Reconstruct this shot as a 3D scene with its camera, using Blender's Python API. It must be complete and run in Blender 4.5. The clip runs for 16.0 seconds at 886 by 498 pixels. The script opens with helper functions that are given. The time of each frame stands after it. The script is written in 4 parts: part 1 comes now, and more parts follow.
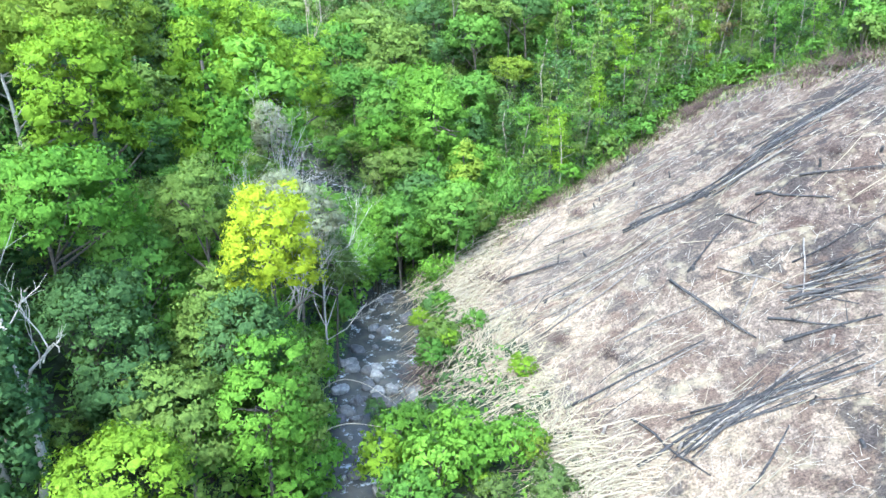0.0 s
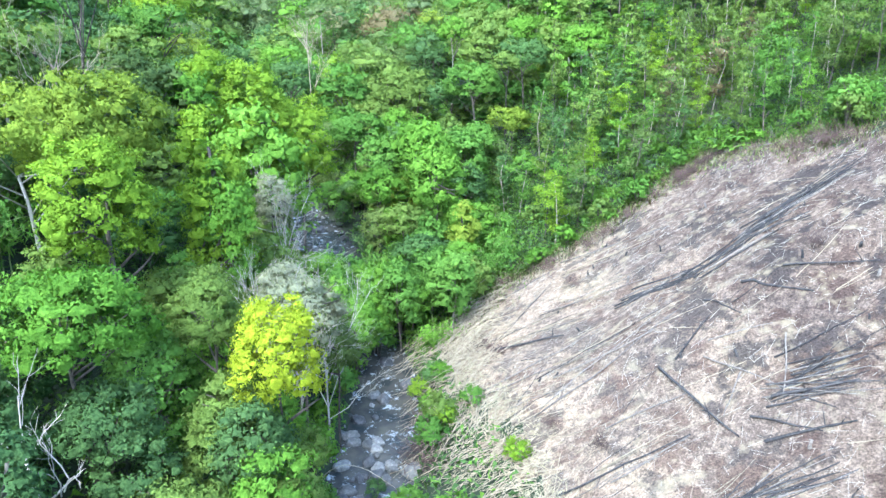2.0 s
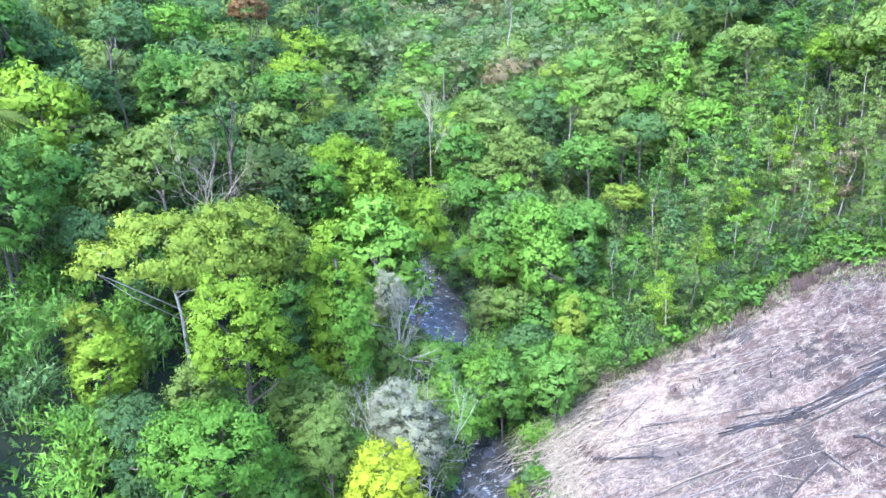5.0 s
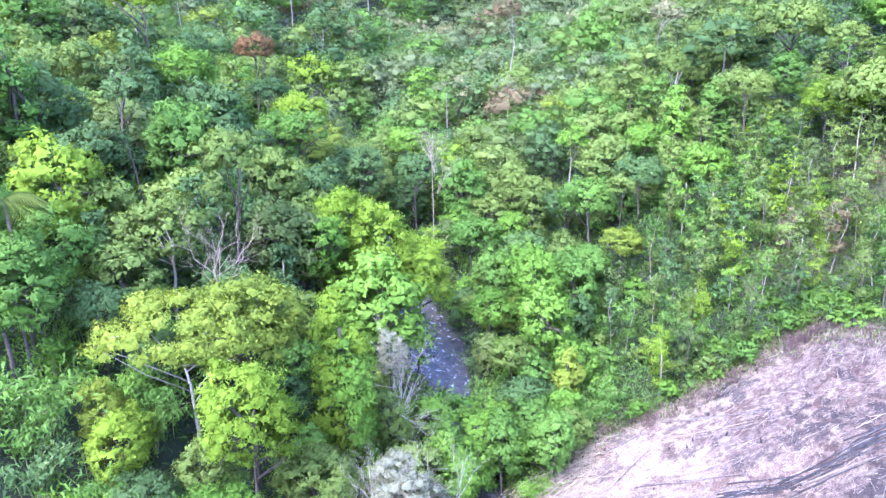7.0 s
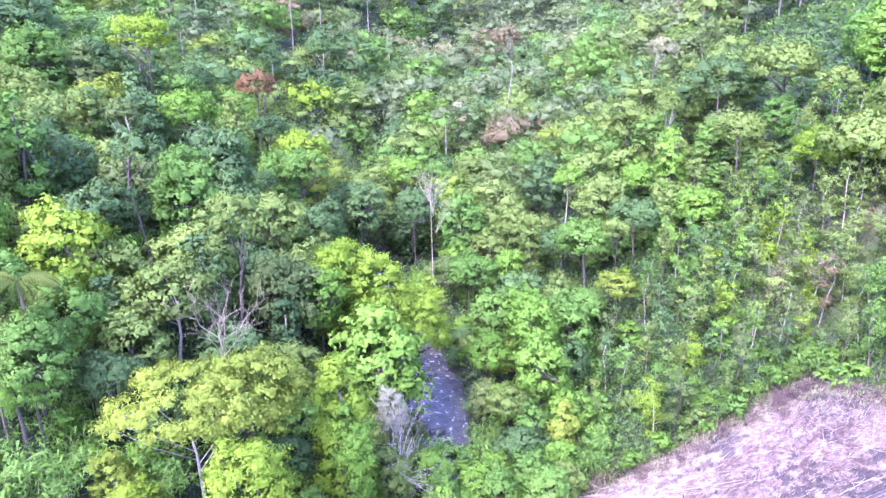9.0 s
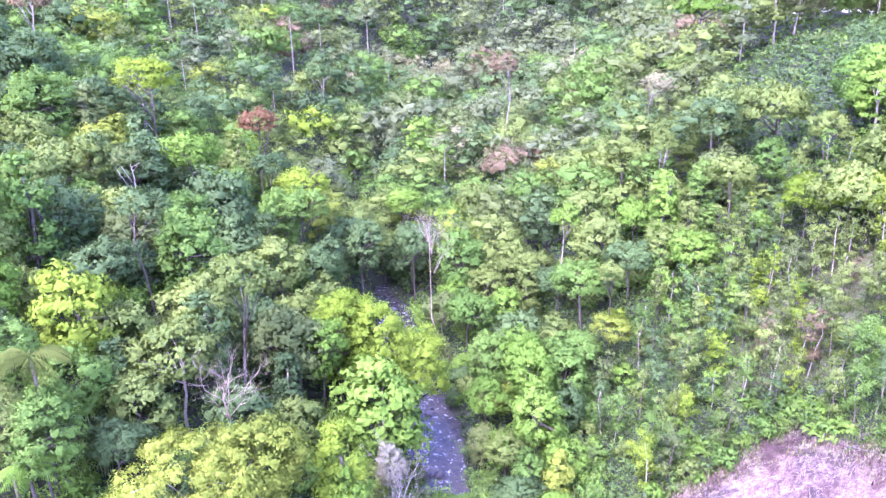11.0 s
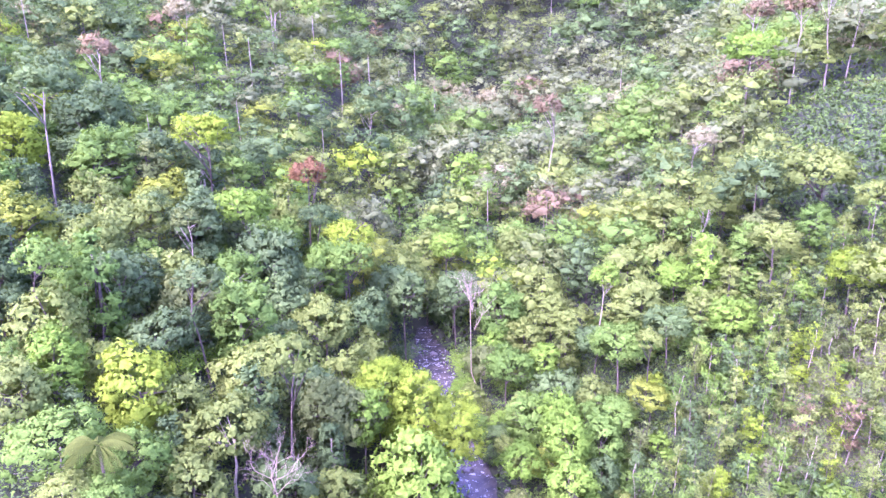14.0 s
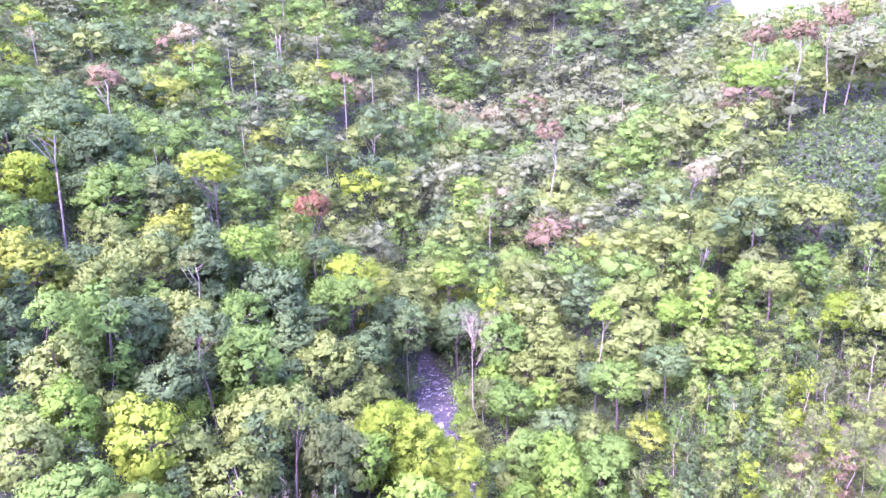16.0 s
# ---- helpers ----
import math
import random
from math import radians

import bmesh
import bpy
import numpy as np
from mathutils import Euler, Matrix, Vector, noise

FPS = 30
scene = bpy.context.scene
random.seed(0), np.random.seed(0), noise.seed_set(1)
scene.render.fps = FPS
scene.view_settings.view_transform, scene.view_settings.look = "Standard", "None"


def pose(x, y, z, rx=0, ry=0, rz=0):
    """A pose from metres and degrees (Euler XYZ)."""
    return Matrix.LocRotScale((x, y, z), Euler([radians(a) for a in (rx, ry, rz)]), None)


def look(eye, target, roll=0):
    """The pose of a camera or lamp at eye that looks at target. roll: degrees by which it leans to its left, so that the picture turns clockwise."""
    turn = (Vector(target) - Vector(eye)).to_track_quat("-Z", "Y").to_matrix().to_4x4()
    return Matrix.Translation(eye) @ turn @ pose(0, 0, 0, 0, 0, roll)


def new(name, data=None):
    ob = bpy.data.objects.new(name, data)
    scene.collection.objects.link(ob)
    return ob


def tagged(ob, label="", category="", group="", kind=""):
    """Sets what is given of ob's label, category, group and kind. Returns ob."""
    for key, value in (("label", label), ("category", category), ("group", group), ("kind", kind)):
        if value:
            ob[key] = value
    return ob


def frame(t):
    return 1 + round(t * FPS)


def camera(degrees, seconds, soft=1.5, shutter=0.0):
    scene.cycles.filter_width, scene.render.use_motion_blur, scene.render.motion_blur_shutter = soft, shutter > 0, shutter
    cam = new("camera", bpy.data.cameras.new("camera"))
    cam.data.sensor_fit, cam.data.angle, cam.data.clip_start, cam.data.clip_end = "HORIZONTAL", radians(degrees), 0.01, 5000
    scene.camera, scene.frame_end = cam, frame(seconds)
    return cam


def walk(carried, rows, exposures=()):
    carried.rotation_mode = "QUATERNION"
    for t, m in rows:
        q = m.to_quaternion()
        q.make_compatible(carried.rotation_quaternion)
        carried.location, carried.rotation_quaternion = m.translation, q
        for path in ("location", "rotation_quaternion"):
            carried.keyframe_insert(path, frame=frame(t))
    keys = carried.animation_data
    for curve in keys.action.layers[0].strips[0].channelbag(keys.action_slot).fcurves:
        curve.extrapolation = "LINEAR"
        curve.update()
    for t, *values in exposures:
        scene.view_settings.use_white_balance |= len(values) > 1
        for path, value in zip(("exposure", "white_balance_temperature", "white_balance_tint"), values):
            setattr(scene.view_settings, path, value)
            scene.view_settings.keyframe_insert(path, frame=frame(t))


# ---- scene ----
# Camera: a drone that climbs straight up with its lens dipped about nineteen degrees.
cam = camera(65.3, 16.0)
METRES, EYE, TILT, LEAN, TURN = 50.0, 26.0, -19.3, 0.0, 0.0
ROWS = [
    (0.0, 0.0, 0.0, 0.0, -0.0, 0.0, 0.0),
    (0.5, 0.0012, -0.0102, 0.0296, 0.01, 0.08, 0.0),
    (1.0, 0.0022, -0.0203, 0.0596, 0.03, 0.16, -0.0),
    (1.5, 0.0033, -0.0298, 0.0877, 0.06, 0.24, 0.02),
    (2.0, 0.0046, -0.0395, 0.1176, 0.07, 0.31, 0.04),
    (2.5, 0.0052, -0.0492, 0.1477, 0.11, 0.36, 0.04),
    (3.0, 0.0057, -0.0587, 0.1774, 1.43, 0.45, -0.42),
    (3.5, 0.0061, -0.0681, 0.2057, 3.37, 0.53, -1.07),
    (4.0, 0.0047, -0.0765, 0.2345, 7.91, 0.6, -2.67),
    (6.5, 0.0135, -0.1285, 0.384, 9.55, 0.76, -3.22),
    (7.0, 0.0149, -0.1383, 0.4118, 9.56, 0.82, -3.2),
    (7.5, 0.0165, -0.149, 0.4412, 9.56, 0.88, -3.18),
    (8.0, 0.0181, -0.1597, 0.4707, 9.57, 0.91, -3.18),
    (8.5, 0.0191, -0.1704, 0.5002, 9.57, 0.96, -3.17),
    (9.0, 0.02, -0.1811, 0.5301, 9.56, 1.01, -3.17),
    (11.5, 0.0256, -0.2356, 0.679, 9.51, 1.33, -3.09),
    (12.0, 0.027, -0.2457, 0.7071, 9.5, 1.39, -3.08),
    (12.5, 0.0289, -0.2563, 0.7366, 9.5, 1.43, -3.06),
    (13.0, 0.0298, -0.2673, 0.7664, 9.47, 1.49, -3.04),
    (13.5, 0.0274, -0.2784, 0.7948, 10.21, 1.55, -3.34),
    (14.0, 0.0298, -0.2881, 0.8251, 13.05, 1.49, -4.37),
    (14.5, 0.0331, -0.2982, 0.8548, 13.36, 1.53, -4.46),
    (15.0, 0.0335, -0.3091, 0.884, 13.35, 1.6, -4.45),
    (15.5, 0.0347, -0.3201, 0.913, 13.35, 1.68, -4.45),
    (16.0, 0.0352, -0.3309, 0.9422, 13.34, 1.74, -4.43),
]
EXPOSURES = [(0.0, 3.14, 5300, 0), (4.0, 3.1, 5050, 10), (6.5, 3.34, 5000, 30), (9.0, 3.57, 5100, 54), (12.0, 3.7, 5250, 75), (16.0, 3.82, 5400, 89)]
walk(cam, [(t, pose(0, 0, EYE, TILT, LEAN, TURN) @ pose(METRES * x, METRES * y, METRES * z, 90 + pitch, roll, yaw)) for t, x, y, z, yaw, pitch, roll in ROWS], EXPOSURES)

# ---------------------------------------------------------------- light
SUN_ELEVATION, SUN_FROM = 54.0, (-0.42, -0.91)          # high sun behind the camera and to its left
world = bpy.data.worlds.new("sky")
scene.world = world
world.use_nodes = True
sky = world.node_tree.nodes.new("ShaderNodeTexSky")
sky.sky_type, sky.sun_disc = "NISHITA", False
sky.sun_elevation, sky.sun_rotation = radians(SUN_ELEVATION), math.atan2(SUN_FROM[0], SUN_FROM[1])
sky.air_density, sky.dust_density, sky.ozone_density = 1.0, 2.5, 1.0
world.node_tree.links.new(sky.outputs[0], world.node_tree.nodes["Background"].inputs[0])
world.node_tree.nodes["Background"].inputs[1].default_value = 0.15
sun = new("sun", bpy.data.lights.new("sun", "SUN"))
sun.data.energy, sun.data.angle, sun.data.color = 0.7, radians(26.0), (1.0, 0.95, 0.87)
reach = math.cos(radians(SUN_ELEVATION)) / math.hypot(*SUN_FROM)
sun.matrix_world = look((0, 0, 0), (-SUN_FROM[0] * reach, -SUN_FROM[1] * reach, -math.sin(radians(SUN_ELEVATION))))

# ---------------------------------------------------------------- materials
rng = np.random.default_rng(7)


def node_material(name):
    m = bpy.data.materials.new(name)
    m.use_nodes = True
    n, l = m.node_tree.nodes, m.node_tree.links
    return m, n, l, n["Principled BSDF"]


def noise_node(n, l, scale, detail=4.0, rough=0.6, coords="Object"):
    tc = n.new("ShaderNodeTexCoord")
    t = n.new("ShaderNodeTexNoise")
    t.inputs["Scale"].default_value, t.inputs["Detail"].default_value, t.inputs["Roughness"].default_value = scale, detail, rough
    l.new(tc.outputs[coords], t.inputs["Vector"])
    return t.outputs["Fac"]


def world_noise(n, l, scale, detail=4.0, rough=0.6):
    g = n.new("ShaderNodeNewGeometry")
    t = n.new("ShaderNodeTexNoise")
    t.inputs["Scale"].default_value, t.inputs["Detail"].default_value, t.inputs["Roughness"].default_value = scale, detail, rough
    l.new(g.outputs["Position"], t.inputs["Vector"])
    return t.outputs["Fac"]


def ramp(n, l, fac, stops):
    r = n.new("ShaderNodeValToRGB")
    e = r.color_ramp.elements
    while len(e) < len(stops):
        e.new(0.5)
    for el, (p, c) in zip(e, stops):
        el.position, el.color = p, (*c, 1)
    l.new(fac, r.inputs[0])
    return r.outputs[0]


def mix(n, l, fac, a, b, how="MIX"):
    m = n.new("ShaderNodeMix")
    m.data_type, m.blend_type = "RGBA", how
    for sock, v in ((m.inputs[0], fac), (m.inputs[6], a), (m.inputs[7], b)):
        if isinstance(v, (int, float)):
            sock.default_value = v
        elif isinstance(v, tuple):
            sock.default_value = (*v, 1)
        else:
            l.new(v, sock)
    return m.outputs[2]


def bump(n, l, bsdf, height, strength, distance):
    b = n.new("ShaderNodeBump")
    b.inputs["Strength"].default_value, b.inputs["Distance"].default_value = strength, distance
    l.new(height, b.inputs["Height"])
    l.new(b.outputs[0], bsdf.inputs["Normal"])


def leaf_material(name, dark, light, through_light=0.3):
    """Foliage: every leaf and every plant a little different, mottled at the size of twigs and again over some metres."""
    m, n, l, bsdf = node_material(name)
    oi, geo = n.new("ShaderNodeObjectInfo"), n.new("ShaderNodeNewGeometry")
    a = n.new("ShaderNodeMath")
    a.operation = "MULTIPLY_ADD"
    l.new(oi.outputs["Random"], a.inputs[0])
    a.inputs[1].default_value = 0.72
    b = n.new("ShaderNodeMath")
    b.operation = "MULTIPLY"
    l.new(geo.outputs["Random Per Island"], b.inputs[0])
    b.inputs[1].default_value = 0.28
    l.new(b.outputs[0], a.inputs[2])
    base = mix(n, l, a.outputs[0], dark, light)
    patch = ramp(n, l, world_noise(n, l, 0.2, 3), [(0.3, (0.84, 0.86, 0.88)), (0.7, (1.12, 1.1, 1.04))])
    twig = world_noise(n, l, 2.6, 3, 0.7)
    col = mix(n, l, 1.0, base, patch, "MULTIPLY")
    col = mix(n, l, 1.0, col, ramp(n, l, twig, [(0.36, (0.82, 0.84, 0.84)), (0.64, (1.12, 1.11, 1.06))]), "MULTIPLY")
    leafy = world_noise(n, l, 7.0, 3, 0.75)
    col = mix(n, l, 1.0, col, ramp(n, l, leafy, [(0.36, (0.78, 0.81, 0.81)), (0.62, (1.16, 1.14, 1.08))]), "MULTIPLY")
    l.new(col, bsdf.inputs["Base Color"])
    bsdf.inputs["Roughness"].default_value = 0.75
    bsdf.inputs["Specular IOR Level"].default_value = 0.08
    bump(n, l, bsdf, leafy, 0.5, 0.1)
    tr = n.new("ShaderNodeBsdfTranslucent")
    l.new(mix(n, l, 1.0, col, (1.25, 1.2, 0.6), "MULTIPLY"), tr.inputs[0])
    ms = n.new("ShaderNodeMixShader")
    ms.inputs[0].default_value = through_light
    l.new(bsdf.outputs[0], ms.inputs[1])
    l.new(tr.outputs[0], ms.inputs[2])
    l.new(ms.outputs[0], n["Material Output"].inputs[0])
    return m


LEAF = {
    "deep": leaf_material("deep_green_leaves", (0.05, 0.098, 0.034), (0.09, 0.155, 0.05)),
    "mid": leaf_material("green_leaves", (0.078, 0.165, 0.028), (0.13, 0.24, 0.042)),
    "fresh": leaf_material("fresh_green_leaves", (0.1, 0.205, 0.024), (0.16, 0.29, 0.038)),
    "lime": leaf_material("yellow_green_leaves", (0.142, 0.235, 0.018), (0.208, 0.318, 0.029), 0.35),
    "gold": leaf_material("olive_yellow_leaves", (0.148, 0.208, 0.026), (0.215, 0.288, 0.038), 0.35),
    "yellow": leaf_material("bright_yellow_leaves", (0.235, 0.305, 0.014), (0.385, 0.455, 0.028), 0.35),
    "blue": leaf_material("bluish_green_leaves", (0.064, 0.122, 0.038), (0.104, 0.178, 0.054)),
    "grey": leaf_material("grey_green_leaves", (0.088, 0.132, 0.038), (0.13, 0.18, 0.052)),
    "olive": leaf_material("olive_leaves", (0.105, 0.16, 0.034), (0.168, 0.24, 0.052)),
    "dry": leaf_material("pale_dry_leaves", (0.185, 0.195, 0.13), (0.285, 0.298, 0.2)),
    "cream": leaf_material("cream_blossom", (0.165, 0.175, 0.085), (0.235, 0.24, 0.12)),
    "pink": leaf_material("pinkish_dry_leaves", (0.13, 0.108, 0.056), (0.185, 0.152, 0.08)),
    "red": leaf_material("rust_red_leaves", (0.14, 0.082, 0.036), (0.215, 0.135, 0.056)),
    "straw": leaf_material("dry_straw", (0.195, 0.172, 0.112), (0.41, 0.365, 0.26), 0.15),
    "brown": leaf_material("withered_brown_leaves", (0.060, 0.040, 0.032), (0.150, 0.105, 0.078), 0.15),
    # haze of the far valley put into a paler, cooler leaf colour
    "haze_pale": leaf_material("haze_paled_green_leaves", (0.102, 0.144, 0.06), (0.148, 0.19, 0.08)),
    "palm": leaf_material("palm_fronds", (0.058, 0.088, 0.014), (0.085, 0.120, 0.020)),
    "grass": leaf_material("slope_grass", (0.088, 0.172, 0.026), (0.145, 0.245, 0.042), 0.35),
}


def bark_material(name, dark, light, scale=6.0):
    m, n, l, bsdf = node_material(name)
    oi = n.new("ShaderNodeObjectInfo")
    f = noise_node(n, l, scale, 6, 0.7)
    col = ramp(n, l, f, [(0.3, dark), (0.65, light)])
    tone = ramp(n, l, oi.outputs["Random"], [(0.0, (0.72, 0.72, 0.72)), (1.0, (1.2, 1.17, 1.12))])
    l.new(mix(n, l, 1.0, col, tone, "MULTIPLY"), bsdf.inputs["Base Color"])
    bsdf.inputs["Roughness"].default_value = 0.9
    bsdf.inputs["Specular IOR Level"].default_value = 0.15
    bump(n, l, bsdf, f, 0.6, 0.05)
    return m


BARK = bark_material("brown_bark", (0.035, 0.029, 0.022), (0.12, 0.105, 0.085))
PALE_BARK = bark_material("pale_bark", (0.15, 0.132, 0.098), (0.36, 0.325, 0.255))
LOG_WOOD = bark_material("weathered_wood", (0.075, 0.066, 0.058), (0.225, 0.20, 0.175), 4.0)
GREY_WOOD = bark_material("bleached_dead_wood", (0.19, 0.175, 0.145), (0.42, 0.395, 0.34))
CHARRED = bark_material("charred_wood", (0.011, 0.0105, 0.0115), (0.072, 0.068, 0.067), 3.0)
CULM = bark_material("dry_bamboo", (0.17, 0.143, 0.10), (0.36, 0.31, 0.22), 2.0)
BRUSHWOOD = bark_material("brown_brushwood", (0.05, 0.034, 0.03), (0.14, 0.10, 0.085))
GREEN_CULM = bark_material("green_bamboo", (0.12, 0.17, 0.05), (0.28, 0.33, 0.13), 2.0)


def ground_material():
    m, n, l, bsdf = node_material("forest_floor")
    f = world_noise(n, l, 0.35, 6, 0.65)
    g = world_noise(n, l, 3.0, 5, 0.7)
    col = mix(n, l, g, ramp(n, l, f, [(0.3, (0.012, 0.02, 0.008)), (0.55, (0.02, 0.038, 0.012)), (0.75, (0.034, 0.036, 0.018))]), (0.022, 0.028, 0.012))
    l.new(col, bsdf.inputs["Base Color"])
    bsdf.inputs["Roughness"].default_value = 0.95
    bump(n, l, bsdf, g, 0.7, 0.15)
    return m


def clearing_material():
    """Burnt, sun-dried slope: pale dust and straw, grey ash, sooty and brown patches, straw combed down the fall line, a little moss."""
    m, n, l, bsdf = node_material("burnt_clearing_soil")
    big, fine = world_noise(n, l, 0.12, 5, 0.62), world_noise(n, l, 1.9, 8, 0.78)
    grain = world_noise(n, l, 8.0, 5, 0.75)
    geo, mp, st = n.new("ShaderNodeNewGeometry"), n.new("ShaderNodeMapping"), n.new("ShaderNodeTexNoise")
    mp.inputs["Scale"].default_value, mp.inputs["Rotation"].default_value = (0.5, 2.4, 0.5), (0, 0, radians(-8))
    st.inputs["Distortion"].default_value = 0.9
    st.inputs["Scale"].default_value, st.inputs["Detail"].default_value, st.inputs["Roughness"].default_value = 1.0, 6.0, 0.7
    l.new(geo.outputs["Position"], mp.inputs[0])
    l.new(mp.outputs[0], st.inputs["Vector"])
    base = ramp(n, l, big, [(0.38, (0.075, 0.070, 0.075)), (0.44, (0.17, 0.152, 0.142)), (0.50, (0.29, 0.252, 0.212)), (0.57, (0.41, 0.355, 0.285)), (0.66, (0.30, 0.27, 0.16))])
    col = mix(n, l, 0.5, base, ramp(n, l, fine, [(0.36, (0.045, 0.038, 0.038)), (0.5, (0.22, 0.19, 0.168)), (0.6, (0.52, 0.468, 0.41))]))
    brown = ramp(n, l, world_noise(n, l, 0.38, 6, 0.7), [(0.51, (0, 0, 0)), (0.58, (0.8, 0.8, 0.8))])
    col = mix(n, l, brown, col, mix(n, l, fine, (0.045, 0.031, 0.029), (0.16, 0.118, 0.108)))
    soot = ramp(n, l, world_noise(n, l, 0.24, 7, 0.7), [(0.515, (0, 0, 0)), (0.575, (0.9, 0.9, 0.9))])
    col = mix(n, l, soot, col, mix(n, l, fine, (0.026, 0.026, 0.031), (0.12, 0.118, 0.128)))
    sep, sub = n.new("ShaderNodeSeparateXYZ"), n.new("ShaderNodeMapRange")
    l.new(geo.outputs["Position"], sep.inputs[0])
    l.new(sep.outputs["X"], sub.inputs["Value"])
    sub.inputs["From Min"].default_value, sub.inputs["From Max"].default_value = 2.0, 26.0     # straw lies thick near the stream, thin uphill; sub also drives the multiply below
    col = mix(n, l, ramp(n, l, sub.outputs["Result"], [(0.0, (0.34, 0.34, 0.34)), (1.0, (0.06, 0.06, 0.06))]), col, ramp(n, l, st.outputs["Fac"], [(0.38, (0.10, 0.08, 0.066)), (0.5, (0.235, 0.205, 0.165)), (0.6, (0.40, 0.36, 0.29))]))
    # the whole soil colour is multiplied darker uphill
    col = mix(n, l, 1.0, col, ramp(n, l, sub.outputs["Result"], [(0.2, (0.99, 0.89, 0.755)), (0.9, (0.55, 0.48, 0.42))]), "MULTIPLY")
    col = mix(n, l, 0.85, col, ramp(n, l, grain, [(0.36, (0.40, 0.39, 0.39)), (0.5, (1.02, 1.0, 0.98)), (0.62, (1.6, 1.55, 1.48))]), "MULTIPLY")
    col = mix(n, l, ramp(n, l, world_noise(n, l, 0.6, 5), [(0.56, (0, 0, 0)), (0.68, (0.55, 0.55, 0.55))]), col, (0.33, 0.275, 0.175))
    l.new(col, bsdf.inputs["Base Color"])
    bsdf.inputs["Roughness"].default_value = 0.95
    bsdf.inputs["Specular IOR Level"].default_value = 0.1
    bump(n, l, bsdf, fine, 1.0, 0.3)
    return m


def rock_material():
    m, n, l, bsdf = node_material("stream_rock")
    oi = n.new("ShaderNodeObjectInfo")
    f = noise_node(n, l, 2.2, 7, 0.7)
    col = ramp(n, l, f, [(0.3, (0.07, 0.07, 0.068)), (0.5, (0.15, 0.148, 0.14)), (0.7, (0.27, 0.265, 0.25))])
    tone = ramp(n, l, oi.outputs["Random"], [(0.0, (0.38, 0.38, 0.4)), (0.8, (0.8, 0.79, 0.77)), (1.0, (1.8, 1.75, 1.66))])
    l.new(mix(n, l, 1.0, col, tone, "MULTIPLY"), bsdf.inputs["Base Color"])
    bsdf.inputs["Roughness"].default_value = 0.75
    bump(n, l, bsdf, f, 0.6, 0.12)
    return m


def water_material():
    m, n, l, bsdf = node_material("stream_water")
    f = world_noise(n, l, 1.6, 5, 0.6)
    foam = world_noise(n, l, 1.1, 8, 0.75)
    bed = ramp(n, l, world_noise(n, l, 0.5, 5), [(0.35, (0.030, 0.034, 0.034)), (0.65, (0.085, 0.078, 0.062))])
    white = ramp(n, l, foam, [(0.56, (0, 0, 0)), (0.64, (0.85, 0.85, 0.85))])
    l.new(mix(n, l, white, bed, (0.45, 0.48, 0.50)), bsdf.inputs["Base Color"])
    l.new(ramp(n, l, foam, [(0.55, (0.16, 0.16, 0.16)), (0.66, (0.7, 0.7, 0.7))]), bsdf.inputs["Roughness"])
    bsdf.inputs["IOR"].default_value = 1.33
    bsdf.inputs["Specular IOR Level"].default_value = 0.35
    bump(n, l, bsdf, f, 0.5, 0.12)
    return m


def bare_slope_material():
    m, n, l, bsdf = node_material("reddish_bare_soil")
    f, g = world_noise(n, l, 0.5, 6, 0.65), world_noise(n, l, 4.0, 6, 0.7)
    col = mix(n, l, g, ramp(n, l, f, [(0.35, (0.045, 0.075, 0.018)), (0.55, (0.085, 0.075, 0.036)), (0.7, (0.05, 0.09, 0.018))]), (0.06, 0.075, 0.03))
    l.new(col, bsdf.inputs["Base Color"])
    bsdf.inputs["Roughness"].default_value = 0.95
    bump(n, l, bsdf, g, 0.7, 0.15)
    return m


BARE = bare_slope_material()
FLOOR, CLEARING, ROCK, WATER = ground_material(), clearing_material(), rock_material(), water_material()

# ---------------------------------------------------------------- the lie of the land
STREAM_Y = (-80, 20, 33, 39, 44, 50, 56, 63, 70, 80, 86, 92, 111, 122, 132, 164, 210, 310, 700)
STREAM_X = (2, -5, -6.3, -6, -5, -4.4, -5, -6.6, -8.8, -14.0, -15.6, -16.8, -27.6, -30.6, -34, -50, -55, -65, -80)
BED_Y = (-80, 33, 45, 56, 70, 83, 95, 112, 130, 164, 210, 310, 700)
BED_Z = (-4, -0.6, -0.2, 0.0, 0.9, 2.3, 2.9, 4.0, 4.5, 6.5, 14, 28, 60)
FOOT_Y = (-80, 20, 30, 35, 41, 46, 72, 92, 118, 140, 190, 310, 700)
FOOT_X = (24, 8, 4.8, 3.6, 1.2, -2.1, -2.1, -8, -24, -28, -37, -50, -60)
CUT = [(8, 8), (7.0, 24), (6.6, 31), (6.6, 36), (5.2, 42), (3.2, 46), (1.0, 52), (-0.4, 58), (2, 63), (6, 69), (11, 68.5), (17, 70), (23.6, 72), (28, 72.3), (32.5, 66), (36, 60), (46, 53), (70, 40), (70, 8)]


BARE_PATCH = [(22, 82), (33, 78), (46, 90), (40, 104), (28, 100)]


def smooth(a, b, v):
    t = np.clip((np.asarray(v, float) - a) / (b - a), 0, 1)
    return t * t * (3 - 2 * t)


def waves(x, y):
    """Uneven ground: a few crossing swells."""
    return (0.9 * np.sin(x * 0.21 + 1.3 * np.sin(y * 0.11)) * np.cos(y * 0.17 + 0.7) + 0.45 * np.sin(x * 0.53 + y * 0.37) * np.sin(y * 0.61 - x * 0.23)
            + 0.16 * np.sin(x * 1.7 + 2.1 * np.sin(y * 0.9)) * np.sin(y * 1.9 + 1.1))


def stream_x(y):
    return np.interp(y, STREAM_Y, STREAM_X)


